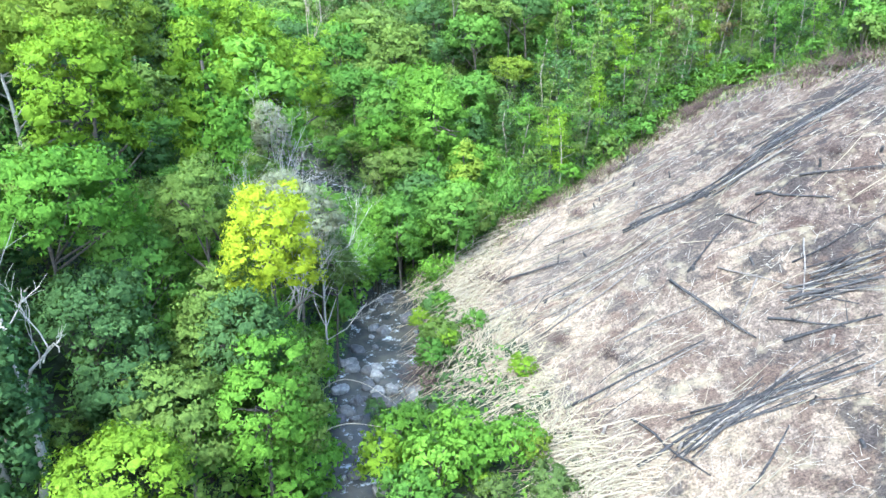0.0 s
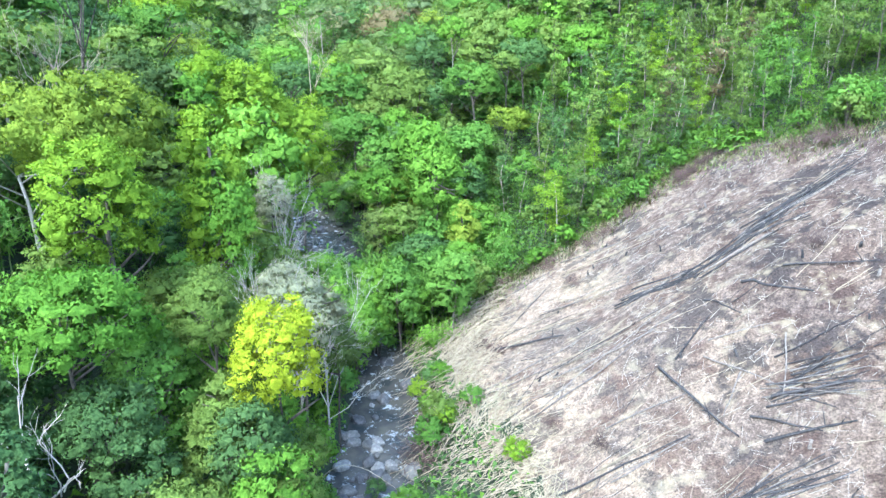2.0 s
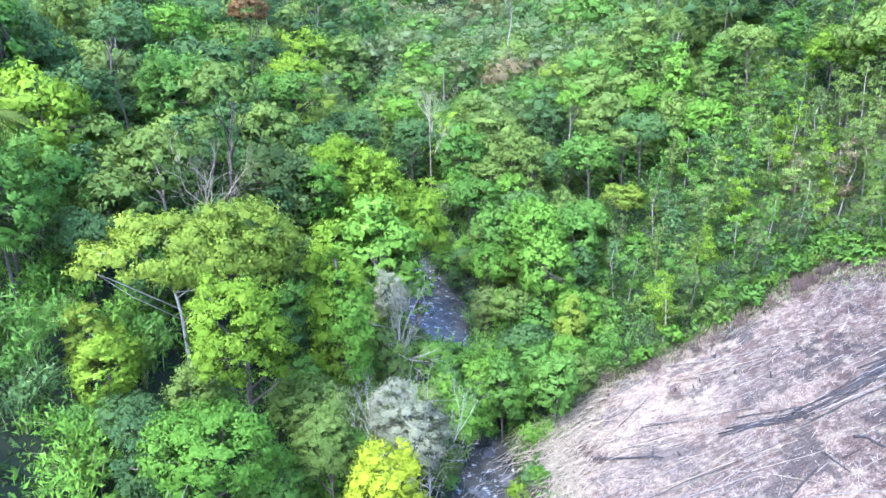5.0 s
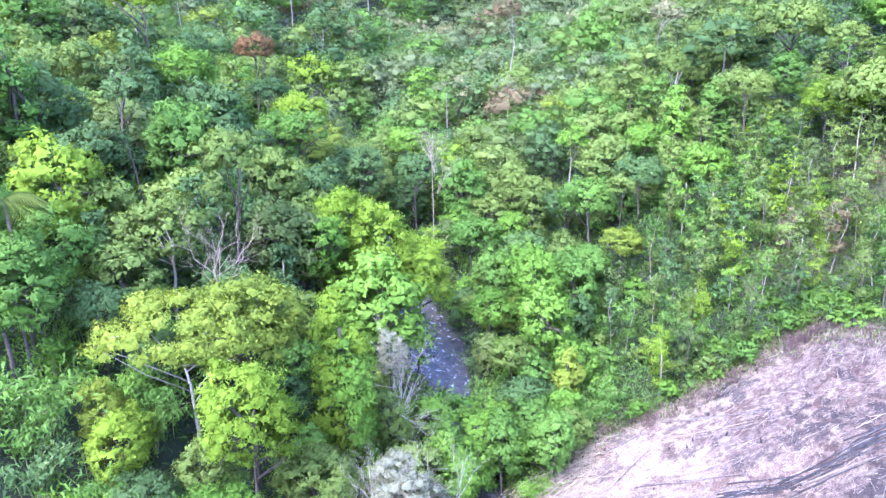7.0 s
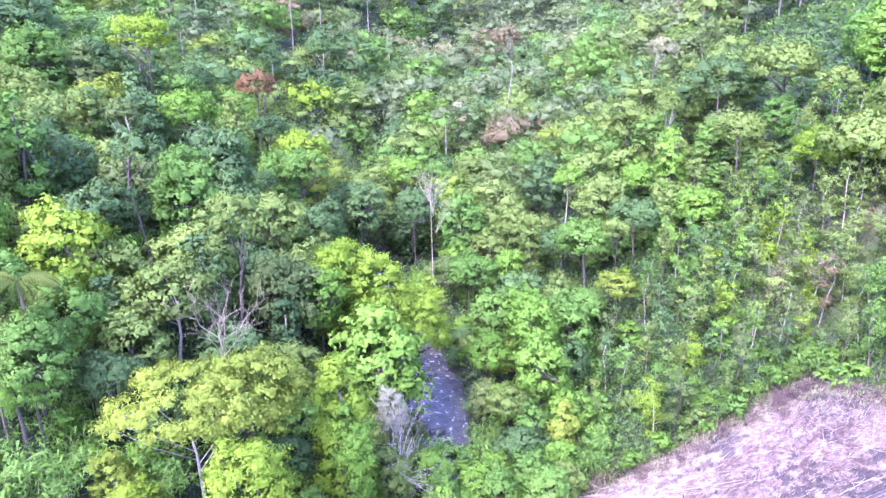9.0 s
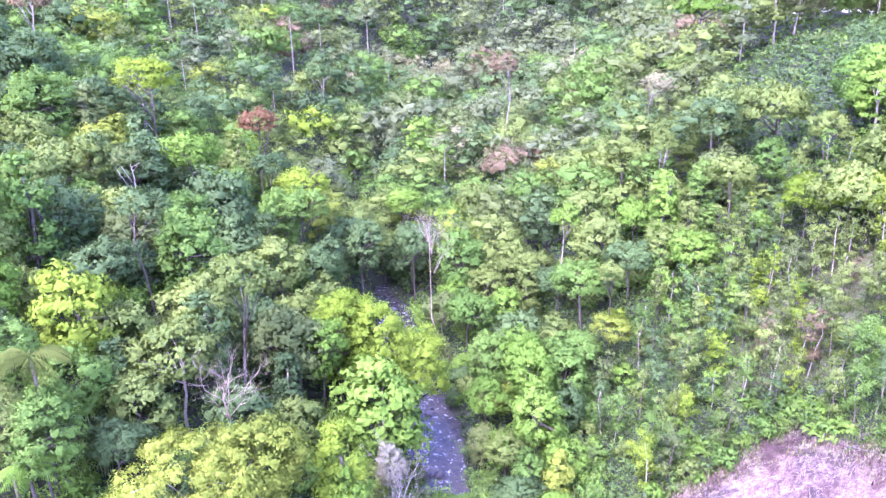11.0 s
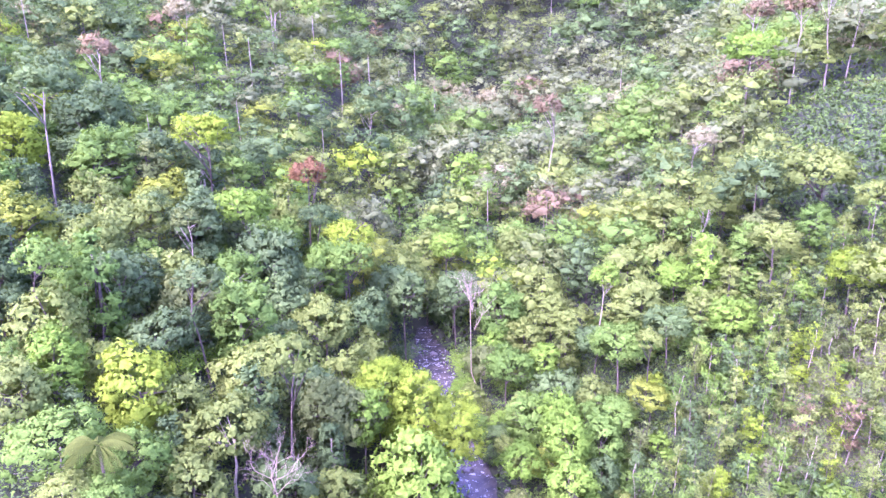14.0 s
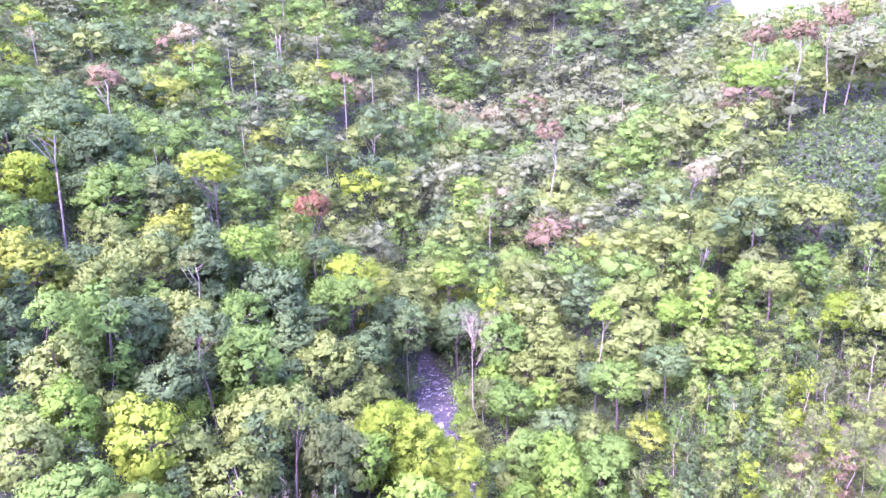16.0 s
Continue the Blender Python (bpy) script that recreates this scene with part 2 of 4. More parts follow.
def stream_half(y):
    return np.interp(y, (20, 33, 39, 44, 56, 63, 70, 83, 112, 130, 138, 170), (2.2, 2.2, 2.9, 2.9, 2.9, 1.8, 1.8, 3.8, 3.6, 4.2, 1.5, 1.2))


def height(x, y):
    x, y = np.asarray(x, float), np.asarray(y, float)
    bed, sx, hw = np.interp(y, BED_Y, BED_Z), stream_x(y), stream_half(y)
    left = np.maximum(sx - hw - x, 0)
    rise_l = 0.62 * np.minimum(left, 40) + 0.42 * np.clip(left - 40, 0, 90) + 0.1 * np.maximum(left - 130, 0)
    plane = 0.6 * (x - np.interp(y, FOOT_Y, FOOT_X)) - bed
    right = np.maximum(x - sx - hw, 0)
    bank = np.minimum(0.55 * right, 1.2)
    k = 1.2
    rise_r = np.where(right > 0, np.logaddexp(np.clip(plane, -60, 200) / k, bank / k) * k - 0.45 * k, 0)
    rise_r = np.where(right > 0, np.maximum(rise_r, 0), 0)
    top = 62 - bed
    rise_r = top - np.logaddexp((top - rise_r) / 6.0, 0) * 6.0
    rise_r = np.where(right > 0, np.maximum(rise_r, 0) , 0)
    away = smooth(0, 6, left + right)
    out = smooth(0, 14, np.maximum(left, right))
    calm = np.where((y > 24) & (y < 76) & (x > 0), 0.3, 1.0)
    z = bed - 0.55 * (1 - smooth(0, 1.5, left + right)) + rise_l + rise_r + waves(x, y) * (0.12 * away + 0.88 * out * calm)
    far = np.maximum(y - 320, 0)
    u = x / np.maximum(y, 1)
    z = z + (0.62 * np.minimum(far, 150) + 0.3 * np.maximum(far - 150, 0)) * (1 - smooth(0.04, 0.16, u)) + 6 * np.sin(x * 0.03 + 1.0) * np.sin(y * 0.026) * smooth(200, 320, y)
    return z


def inside(x, y, poly=CUT):
    x, y = np.asarray(x, float), np.asarray(y, float)
    res = np.zeros(x.shape, bool)
    for (x1, y1), (x2, y2) in zip(poly, poly[1:] + poly[:1]):
        cross = ((y1 > y) != (y2 > y)) & (x < (x2 - x1) * (y - y1) / (y2 - y1 + 1e-9) + x1)
        res ^= cross
    return res


# ---------------------------------------------------------------- mesh helpers
def mesh_from(name, verts, quads, mats, index=None, smooth_shade=False, normals=None):
    """A mesh from arrays of corners and of four-sided faces (a triangle repeats its last corner)."""
    verts, quads = np.asarray(verts, np.float32), np.asarray(quads, np.int64)
    me = bpy.data.meshes.new(name)
    me.vertices.add(len(verts))
    me.vertices.foreach_set("co", verts.ravel())
    tri = quads[:, 2] == quads[:, 3]
    sizes = np.where(tri, 3, 4)
    starts = np.concatenate(([0], np.cumsum(sizes)[:-1]))
    keep = np.ones(quads.shape, bool)
    keep[tri, 3] = False
    me.loops.add(int(sizes.sum()))
    me.loops.foreach_set("vertex_index", quads[keep].astype(np.int32))
    me.polygons.add(len(quads))
    me.polygons.foreach_set("loop_start", starts.astype(np.int32))
    me.polygons.foreach_set("loop_total", sizes.astype(np.int32))
    me.polygons.foreach_set("use_smooth", np.full(len(quads), smooth_shade or normals is not None))
    for m in mats:
        me.materials.append(m)
    if index is not None:
        me.polygons.foreach_set("material_index", np.asarray(index, np.int32))
    me.update(calc_edges=True)
    if normals is not None:     # foliage takes the rounding of its clump
        me.normals_split_custom_set_from_vertices(np.asarray(normals, np.float32).tolist())
    return me


def unit(v):
    return v / np.maximum(np.linalg.norm(v, axis=-1, keepdims=True), 1e-9)


def leaf_blades(p, nrm, length, width, r, droop=0.0, blade=False):
    """Pointed leaves at the places p, each one bent three-cornered blade: corners and faces."""
    n = len(p)
    a = unit(np.cross(nrm, r.normal(size=(n, 3))))
    a[:, 2] -= droop
    if blade:
        a = r.normal(size=(n, 3)) * 0.42 + [0, 0, 1.0]
    a = unit(a)
    b = unit(np.cross(nrm, a))
    nn = np.cross(a, b)
    L, W = (np.asarray(length) * np.ones(n))[:, None], (np.asarray(width) * np.ones(n))[:, None]
    skew = (r.random((n, 1)) - 0.5) * L * 0.6
    v = np.stack([p - a * L * 0.45 + b * W * 0.5 + a * skew, p - a * L * 0.45 - b * W * 0.5, p + a * L * 0.55 - nn * L * 0.08], 1)
    i = np.arange(3 * n).reshape(n, 3)
    return v.reshape(-1, 3), np.column_stack([i, i[:, 2]])


class Heap:
    """Collects pieces of one mesh."""
    def __init__(self):
        self.v, self.q, self.i, self.n = [], [], [], 0

    def add(self, v, q, index=0):
        self.v.append(np.asarray(v, float))
        self.q.append(np.asarray(q) + self.n)
        self.i.append(np.full(len(q), index))
        self.n += len(v)

    def tube(self, pts, radii, sides=6, index=0, cap=True):
        pts = np.asarray(pts, float)
        radii = np.asarray(radii, float) * np.ones(len(pts))
        d = unit(np.gradient(pts, axis=0))
        ref = np.where(np.abs(d[:, 2:3]) > 0.9, [[1.0, 0, 0]], [[0, 0, 1.0]])
        s = unit(np.cross(d, ref))
        t = np.cross(d, s)
        ang = np.arange(sides) * 2 * np.pi / sides
        ring = pts[:, None] + radii[:, None, None] * (np.cos(ang)[None, :, None] * s[:, None] + np.sin(ang)[None, :, None] * t[:, None])
        k = len(pts)
        q = [(i * sides + j, i * sides + (j + 1) % sides, (i + 1) * sides + (j + 1) % sides, (i + 1) * sides + j) for i in range(k - 1) for j in range(sides)]
        v = ring.reshape(-1, 3)
        if cap:
            v = np.vstack([v, pts[:1], pts[-1:]])
            a, b = k * sides, k * sides + 1
            q += [((j + 1) % sides, j, a, a) for j in range(sides)]
            q += [((k - 1) * sides + j, (k - 1) * sides + (j + 1) % sides, b, b) for j in range(sides)]
        self.add(v, q, index)

    def mesh(self, name, mats, smooth_shade=False):
        return mesh_from(name, np.concatenate(self.v), np.concatenate(self.q), mats, np.concatenate(self.i), smooth_shade)


def part(name, me, parent, label=""):
    ob = new(name, me)
    ob.parent = parent
    return tagged(ob, label=label)

# ---------------------------------------------------------------- ground sheet, clearing, stream
def axis(pieces):
    out = [np.arange(a, b, s) for a, b, s in pieces]
    return np.concatenate(out + [[pieces[-1][1]]])


def sheet(name, xs, ys, zfun, mats, pick=None, smooth_shade=True):
    gx, gy = np.meshgrid(xs, ys)
    v = np.stack([gx, gy, zfun(gx, gy)], -1).reshape(-1, 3)
    nx, ny = len(xs), len(ys)
    i = (np.arange(ny - 1)[:, None] * nx + np.arange(nx - 1)[None]).ravel()
    q = np.stack([i, i + 1, i + nx + 1, i + nx], 1)
    index = None if pick is None else pick(v[q].mean(1))
    return mesh_from(name, v, q, mats, index, smooth_shade)


def ground_kind(c):
    x, y = c[:, 0], c[:, 1]
    wob = 0.8 * np.sin(x * 1.7 + 2 * np.sin(y * 0.9)) + 0.6 * np.sin(y * 2.3 + x * 0.8)
    return np.where(inside(x + wob, y + 0.7 * wob), 1, np.where(inside(c[:, 0], c[:, 1], BARE_PATCH), 2, 0))


gxs = axis([(-2000, -400, 100), (-400, -120, 10), (-120, -40, 4), (-40, -10, 1.5), (-10, 40, 0.8), (40, 100, 4), (100, 300, 20), (300, 2000, 100)])
gys = axis([(-1500, -100, 100), (-100, 10, 8), (10, 24, 2), (24, 76, 0.8), (76, 140, 2), (140, 400, 8), (400, 800, 20), (800, 2400, 100)])
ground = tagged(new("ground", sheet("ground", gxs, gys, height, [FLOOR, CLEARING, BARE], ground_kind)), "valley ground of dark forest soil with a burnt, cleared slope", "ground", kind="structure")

wy = np.arange(14, 175, 0.6)
wj = np.linspace(-1, 1, 12)
wx = stream_x(wy)[:, None] + wj[None] * (stream_half(wy)[:, None] + 0.9)
wz = (np.interp(wy, BED_Y, BED_Z) - 0.22)[:, None] + 0.05 * np.sin(wx * 2.3 + wy[:, None] * 1.9) * np.sin(wy[:, None] * 2.7 - wx)
wv = np.stack([wx, np.repeat(wy[:, None], 12, 1), wz], -1).reshape(-1, 3)
wi = (np.arange(len(wy) - 1)[:, None] * 12 + np.arange(11)[None]).ravel()
water = tagged(new("water", mesh_from("water", wv, np.stack([wi, wi + 1, wi + 13, wi + 12], 1), [WATER], None, True)), "shallow rocky stream with white riffles", "stream", kind="structure")


# ---------------------------------------------------------------- plants, built once each
def ico(level):
    """Corners and faces of a small sphere without its underside."""
    bm = bmesh.new()
    bmesh.ops.create_icosphere(bm, subdivisions=level, radius=1)
    bm.verts.ensure_lookup_table()
    v = np.array([p.co[:] for p in bm.verts])
    f = np.array([[p.index for p in face.verts] for face in bm.faces])
    bm.free()
    f = f[v[f].mean(1)[:, 2] > -0.42]
    return v, np.column_stack([f, f[:, 2]])


ICO = {1: ico(1), 2: ico(2)}


def even_ways(n, r, low):
    """About n directions spread evenly over a ball above the height low."""
    m = int(2 * n / (1 - low))
    z = 1 - (2 * np.arange(m) + 1) / m
    a = np.arange(m) * 2.39996 + r.random() * 6.283
    d = np.stack([np.cos(a) * np.sqrt(1 - z * z), np.sin(a) * np.sqrt(1 - z * z), z], 1)[z > low]
    return unit(d + r.normal(size=d.shape) * 0.13)


def crown_clumps(kind, r, many=1.0):
    """Clump centres and radii for a crown, in metres, over a tree's base."""
    if kind in ("dome", "round", "tall", "shrub"):
        n, half, low, small, large = {"dome": (66, (3.7, 3.7, 3.0), -0.4, 0.5, 1.15), "round": (84, (3.0, 3.0, 4.6), -0.72, 0.5, 1.1), "tall": (30, (2.6, 2.6, 2.0), -0.25, 0.45, 0.95),
                                     "shrub": (15, (1.2, 1.2, 1.35), -0.1, 0.3, 0.62)}[kind]
        d = even_ways(int(n * many), r, low)
        lobes = unit(r.normal(size=(6, 3)) + [0, 0, 0.3])
        hull = 0.58 + 0.42 * np.max(np.clip(d @ lobes.T, 0, 1) ** 4, axis=1) + 0.24 * r.random(len(d))
        c = d * hull[:, None] * half
        n = len(c)
        rad = (small + (large - small) * r.random(n) ** 1.8) / many ** 0.4
    elif kind == "column":
        n = int(56 * many)
        z = 1.2 + 9.8 * r.random(n)
        a = r.random(n) * 6.283
        s = (0.55 + 0.6 * r.random(n)) * np.interp(z, (1, 4, 9, 11), (1.7, 1.6, 1.25, 0.5))
        c = np.stack([np.cos(a) * s, np.sin(a) * s, z], 1)
        rad = (0.45 + 0.4 * r.random(n)) / many ** 0.4
    elif kind == "umbrella":
        n = int(84 * many)
        a, s = r.random(n) * 6.283, np.sqrt(r.random(n)) * 6.3
        c = np.stack([np.cos(a) * s, np.sin(a) * s * 0.85, 12.2 - 0.055 * s ** 2 + 0.5 * r.normal(size=n)], 1)
        rad = (0.45 + 0.6 * r.random(n)) / many ** 0.4
    else:  # sapling
        n = 22
        z = 1.4 + 5.4 * r.random(n)
        a, s = r.random(n) * 6.283, 0.25 + 0.9 * r.random(n)
        c = np.stack([np.cos(a) * s, np.sin(a) * s, z], 1)
        rad = 0.3 + 0.35 * r.random(n)
    c[:, 2] += TOP[kind] - np.max(c[:, 2] + 0.8 * rad)
    return c, rad


TOP = {"dome": 11.6, "round": 11.4, "tall": 19.8, "column": 11.6, "umbrella": 13.2, "shrub": 2.9, "sapling": 7.2}
LEAVES = {"dome": 1.0, "round": 1.1, "tall": 0.45, "column": 0.8, "umbrella": 1.35, "shrub": 0.16, "sapling": 0.19}


def crown_heap(kind, seed, count, leaf, loose=0.3, core=1, slim=0.6, many=1.0, solid=0.3, even=0.75):
    """A crown: many dense, ragged clumps, each clad and fringed with single leaves."""
    r = np.random.default_rng(seed)
    c, rad = crown_clumps(kind, r, many)
    n = int(count * LEAVES[kind])
    mid, span = c.mean(0), np.maximum(np.ptp(c, axis=0), 0.5)
    k = r.choice(len(c), n, p=rad ** 2 / np.sum(rad ** 2))
    d = unit(r.normal(size=(n, 3)) + [0, 0, 0.25])
    d[:, 2] = np.where(d[:, 2] < -0.4, -d[:, 2], d[:, 2])
    reach = 0.5 + 0.75 * r.random(n) ** 0.8 if kind != "sapling" else 0.3 + 0.9 * r.random(n)
    shape = (0.8 + 0.45 * r.random((len(c), 3))) * [1.12, 1.12, 0.85]
    p = c[k] + d * (rad[k] * reach)[:, None] * shape[k]
    whole = unit((p - mid) / span)
    nrm = unit(d * 0.8 + whole * 0.3 + r.normal(size=(n, 3)) * loose + [0, 0, 0.15])
    size = leaf * (0.6 + 0.8 * r.random(n))
    v, q = leaf_blades(p, nrm, size, size * slim, r, 0.3)
    soft = np.repeat(unit(d * 0.5 + whole * even + r.normal(size=(n, 3)) * 0.2 + [0, 0, 0.15]), 3, 0)
    if kind == "sapling" or not core:
        return v, q, c, soft
    bv, bf = ICO[core]
    m = len(c)
    ragged = solid + 0.42 * r.random((m, len(bv), 1))
    way = unit(bv[None] + r.normal(size=(m, len(bv), 3)) * 0.22)
    v2 = (c[:, None] + way * rad[:, None, None] * ragged * shape[:, None]).reshape(-1, 3)
    q2 = (bf[None] + (np.arange(m) * len(bv))[:, None, None]).reshape(-1, 4)
    soft2 = unit(way.reshape(-1, 3) * 0.5 + unit((v2 - mid) / span) * even + r.normal(size=v2.shape) * 0.2 + [0, 0, 0.15])
    return np.concatenate([v, v2]), np.concatenate([q, q2 + len(v)]), c, np.concatenate([soft, soft2])


def trunk_heap(kind, c, seed, sides=7):
    """A tapered, slightly bent trunk with limbs that reach into the crown."""
    r, h = np.random.default_rng(seed + 99), Heap()
    if kind == "shrub":
        for k in range(5):
            e = c[k]
            h.tube([(0, 0, -0.3), e * [0.4, 0.4, 0.6], e], [0.06, 0.04, 0.015], 4)
        return h
    top, base = {"dome": (7.6, 0.17), "round": (7.0, 0.17), "tall": (16.6, 0.15), "column": (9.8, 0.18), "umbrella": (7.4, 0.19), "sapling": (6.2, 0.06)}[kind]
    k = 6
    z = np.linspace(-1.2, top, k)
    bend = np.cumsum(r.normal(size=(k, 2)) * 0.018 * top, 0)
    pts = np.column_stack([bend - bend[1], z])
    rad = np.interp(z, (-1.2, 0.3, top), (base * 1.5, base, base * 0.45))
    h.tube(pts, rad, sides)
    limbs = {"umbrella": 8, "sapling": 4}.get(kind, 7)
    far = c[np.argsort(-np.hypot(c[:, 0], c[:, 1]))][:limbs]
    for e in far:
        f = 0.55 + 0.4 * r.random() if kind != "column" else 0.2 + 0.7 * r.random()
        s = np.array([np.interp(f * top, z, pts[:, i]) for i in range(3)])
        if kind == "sapling":
            s = np.array([0, 0, max(e[2] - 0.8, 1.0)])
        m = s * 0.45 + e * 0.55 + [0, 0, 0.25] + r.normal(size=3) * (0.45 if kind == "umbrella" else 0.2)
        w = base * (0.42 if kind != "umbrella" else 0.26)
        h.tube([s, m, e], [w, w * 0.65, w * 0.25], max(sides - 3, 4))
    return h


TEMPLATES = {}


def template(kind, seed, level):
    """Meshes of one tree: crown and trunk. level 0 near, 1 middle, 2 those that stand out."""
    key = (kind, seed, level)
    if key not in TEMPLATES:
        count, leaf, loose, slim, many = ((5000, 0.23, 0.5, 0.8, 1.2), (2600, 0.32, 0.45, 0.85, 1.0), (8500, 0.2, 0.5, 0.7, 1.5))[level]
        fine = {"sapling": 0.62, "shrub": 0.8}.get(kind, 1.0)
        v, q, c, soft = crown_heap(kind, seed * 17 + 3, int(count / fine), leaf * fine, loose, 1, slim, many)
        TEMPLATES[key] = (mesh_from(f"{kind}_crown", v, q, [LEAF["mid"]], None, True, soft), trunk_heap(kind, c, seed, (8, 6, 9)[level]).mesh(f"{kind}_trunk", [BARK], True))
    return TEMPLATES[key]


def set_material(ob, m):
    ob.material_slots[0].link = "OBJECT"
    ob.material_slots[0].material = m


COLOUR_WORDS = {"deep": "dark green", "mid": "green", "fresh": "fresh green", "lime": "yellow-green", "yellow": "bright yellow-green", "gold": "olive-yellow", "blue": "bluish green", "grey": "grey-green",
                "olive": "olive green", "dry": "pale dry", "cream": "cream-coloured", "pink": "pinkish dry", "red": "rust-red", "haze_pale": "haze-paled green"}
KIND_WORDS = {"dome": "forest tree with a domed {} crown on the valley side", "round": "full forest tree with a tall rounded {} crown", "tall": "tall forest tree, slender bare trunk and small {} crown",
              "column": "narrow tree wrapped to the ground in {} climbers", "umbrella": "wide spreading tree with a forked trunk and {} crown",
              "shrub": "leafy {} shrub on the slope", "sapling": "thin young tree with sparse {} leaves"}
NAMES = {"dome": "tree", "round": "tree", "tall": "tall_tree", "column": "vine_tree", "umbrella": "spreading_tree", "shrub": "shrub", "sapling": "sapling"}
GROUPS = {"dome": "forest trees", "round": "forest trees", "tall": "tall forest trees", "column": "climber-clad trees", "umbrella": "spreading trees", "shrub": "shrubs", "sapling": "young trees on the slope"}


def plant(kind, colour, x, y, size=1.0, wide=1.0, seed=0, level=0, bark=None, z=None, turn=None, label=""):
    crown, trunk = template(kind, seed, level)
    z = float(height(x, y)) if z is None else z
    t = new(NAMES[kind])
    turn = (x * 37.7 + y * 91.3) % 360 if turn is None else turn
    t.matrix_basis = pose(x, y, z, 0, 0, turn) @ Matrix.Diagonal((size * wide, size * wide, size, 1))
    tagged(t, label or KIND_WORDS[kind].format(COLOUR_WORDS[colour]), "shrub" if kind == "shrub" else "tree", GROUPS[kind])
    set_material(part("trunk", trunk, t), bark or BARK)
    set_material(part("crown", crown, t), LEAF[colour])
    return t


STEM = {"dome": 7.6, "round": 7.0, "tall": 16.6, "umbrella": 7.4}


def plant_to(kind, colour, x, y, top, wide=1.0, seed=0, level=0, bark=None, label=""):
    """A tree whose crown ends at the height top: the crown keeps its shape, the trunk is as long as it must be."""
    z = float(height(x, y))
    if kind == "column":
        size = max(top - z, 3.0) / TOP[kind]
        return plant(kind, colour, x, y, size, wide / size, seed, level, bark, z, None, label)
    t = plant(kind, colour, x, y, 1.0, 1.0, seed, level, bark, z, None, label)
    lift = max(top - TOP[kind] * wide - z, -3.0 * wide)
    for child in t.children:
        if child.name.startswith("crown"):
            child.matrix_basis = Matrix.Translation((0, 0, lift)) @ Matrix.Scale(wide, 4)
        else:
            child.matrix_basis = Matrix.Diagonal((wide, wide, (lift + STEM[kind] * wide) / STEM[kind], 1))
    return t


def bare_tree(name, x, y, top, spread, seed, material, label, z=None, thick=0.16, twigs=4, start=0.45, stem=0.58):
    """A leafless tree: trunk and forking limbs, each order thinner."""
    r, h = np.random.default_rng(seed), Heap()
    limbs = []
    z = float(height(x, y)) if z is None else z
    tall = top - z

    def grow(s, d, length, w, order):
        m = s + d * length * 0.5 + r.normal(size=3) * length * 0.05
        e = s + d * length + r.normal(size=3) * length * 0.07
        if order == 1:
            limbs.append((Heap(), []))
        if order == 2:
            limbs[-1][1].append(Heap())
        (h if order == 0 else limbs[-1][0] if order == 1 else limbs[-1][1][-1]).tube([s, m, e], [w, w * 0.8, w * 0.55], 6 if order < 2 else 4, cap=False)
        if order >= 4:
            return
        for k in range(3 if order else twigs):
            f = (0.45 if order else start) + (0.55 if order else 1 - start) * r.random()
            nd = unit((d + r.normal(size=3) * spread + [0, 0, 0.18])[None])[0]
            grow(s + (e - s) * f, nd, length * (0.5 + 0.25 * r.random()) if order else tall * (1 - stem) * (0.55 + 0.35 * r.random()), w * (0.5 if order else 0.38), order + 1)

    grow(np.array([0, 0, -0.6]), unit(np.array([[r.normal() * 0.06, r.normal() * 0.06, 1.0]]))[0], tall * stem, thick, 0)
    t = new(name)
    t.matrix_basis = pose(x, y, z)
    tagged(t, label, "dead tree", "dead trees")
    part("trunk", h.mesh("bare_trunk", [material], True), t)
    for limb, twigs_of in limbs:
        branch = part("branch", limb.mesh("bare_branch", [material], True), t)
        for twig in twigs_of:
            part("twig", twig.mesh("bare_twig", [material], True), branch)
    return t


def bamboo_mesh(seed, n_culms, tall, leaf, per):
    r, culms = np.random.default_rng(seed), []
    P, N = [], []
    for k in range(n_culms):
        a, s = r.random() * 6.283, r.random() * 0.9
        out = np.array([math.cos(a), math.sin(a), 0])
        hh, lean = tall * (0.65 + 0.35 * r.random()), tall * (0.22 + 0.3 * r.random())
        f = np.linspace(0, 1, 7)
        pts = out * s + out * (lean * f ** 2.4)[:, None] + np.array([0, 0, 1.0]) * (hh * (f - 0.22 * f ** 4))[:, None]
        stem = Heap()
        stem.tube(pts, np.linspace(0.055, 0.012, 7), 4, cap=False)
        culms.append(stem.mesh("bamboo_stem", [GREEN_CULM], True))
        g = 0.3 + 0.7 * r.random(per) ** 0.8
        base = np.stack([np.interp(g, f, pts[:, i]) for i in range(3)], 1)
        P.append(base + r.normal(size=(per, 3)) * [0.5, 0.5, 0.35] * (0.5 + g)[:, None] - [0, 0, 0.2])
        N.append(unit(out * 0.5 + r.normal(size=(per, 3)) * 0.55 + [0, 0, 0.55]))
    p, nn = np.concatenate(P), np.concatenate(N)
    size = leaf * (0.6 + 0.7 * r.random(len(p)))
    v, q = leaf_blades(p, nn, size, size * 0.3, r, 0.7)
    return mesh_from("bamboo_foliage", v, q, [LEAF["mid"]], None, True, np.repeat(unit(nn + [0, 0, 0.5]), 3, 0)), culms


BAMBOO = [bamboo_mesh(s, 12, 8.0, 0.7, 62) for s in (1, 2, 3)]


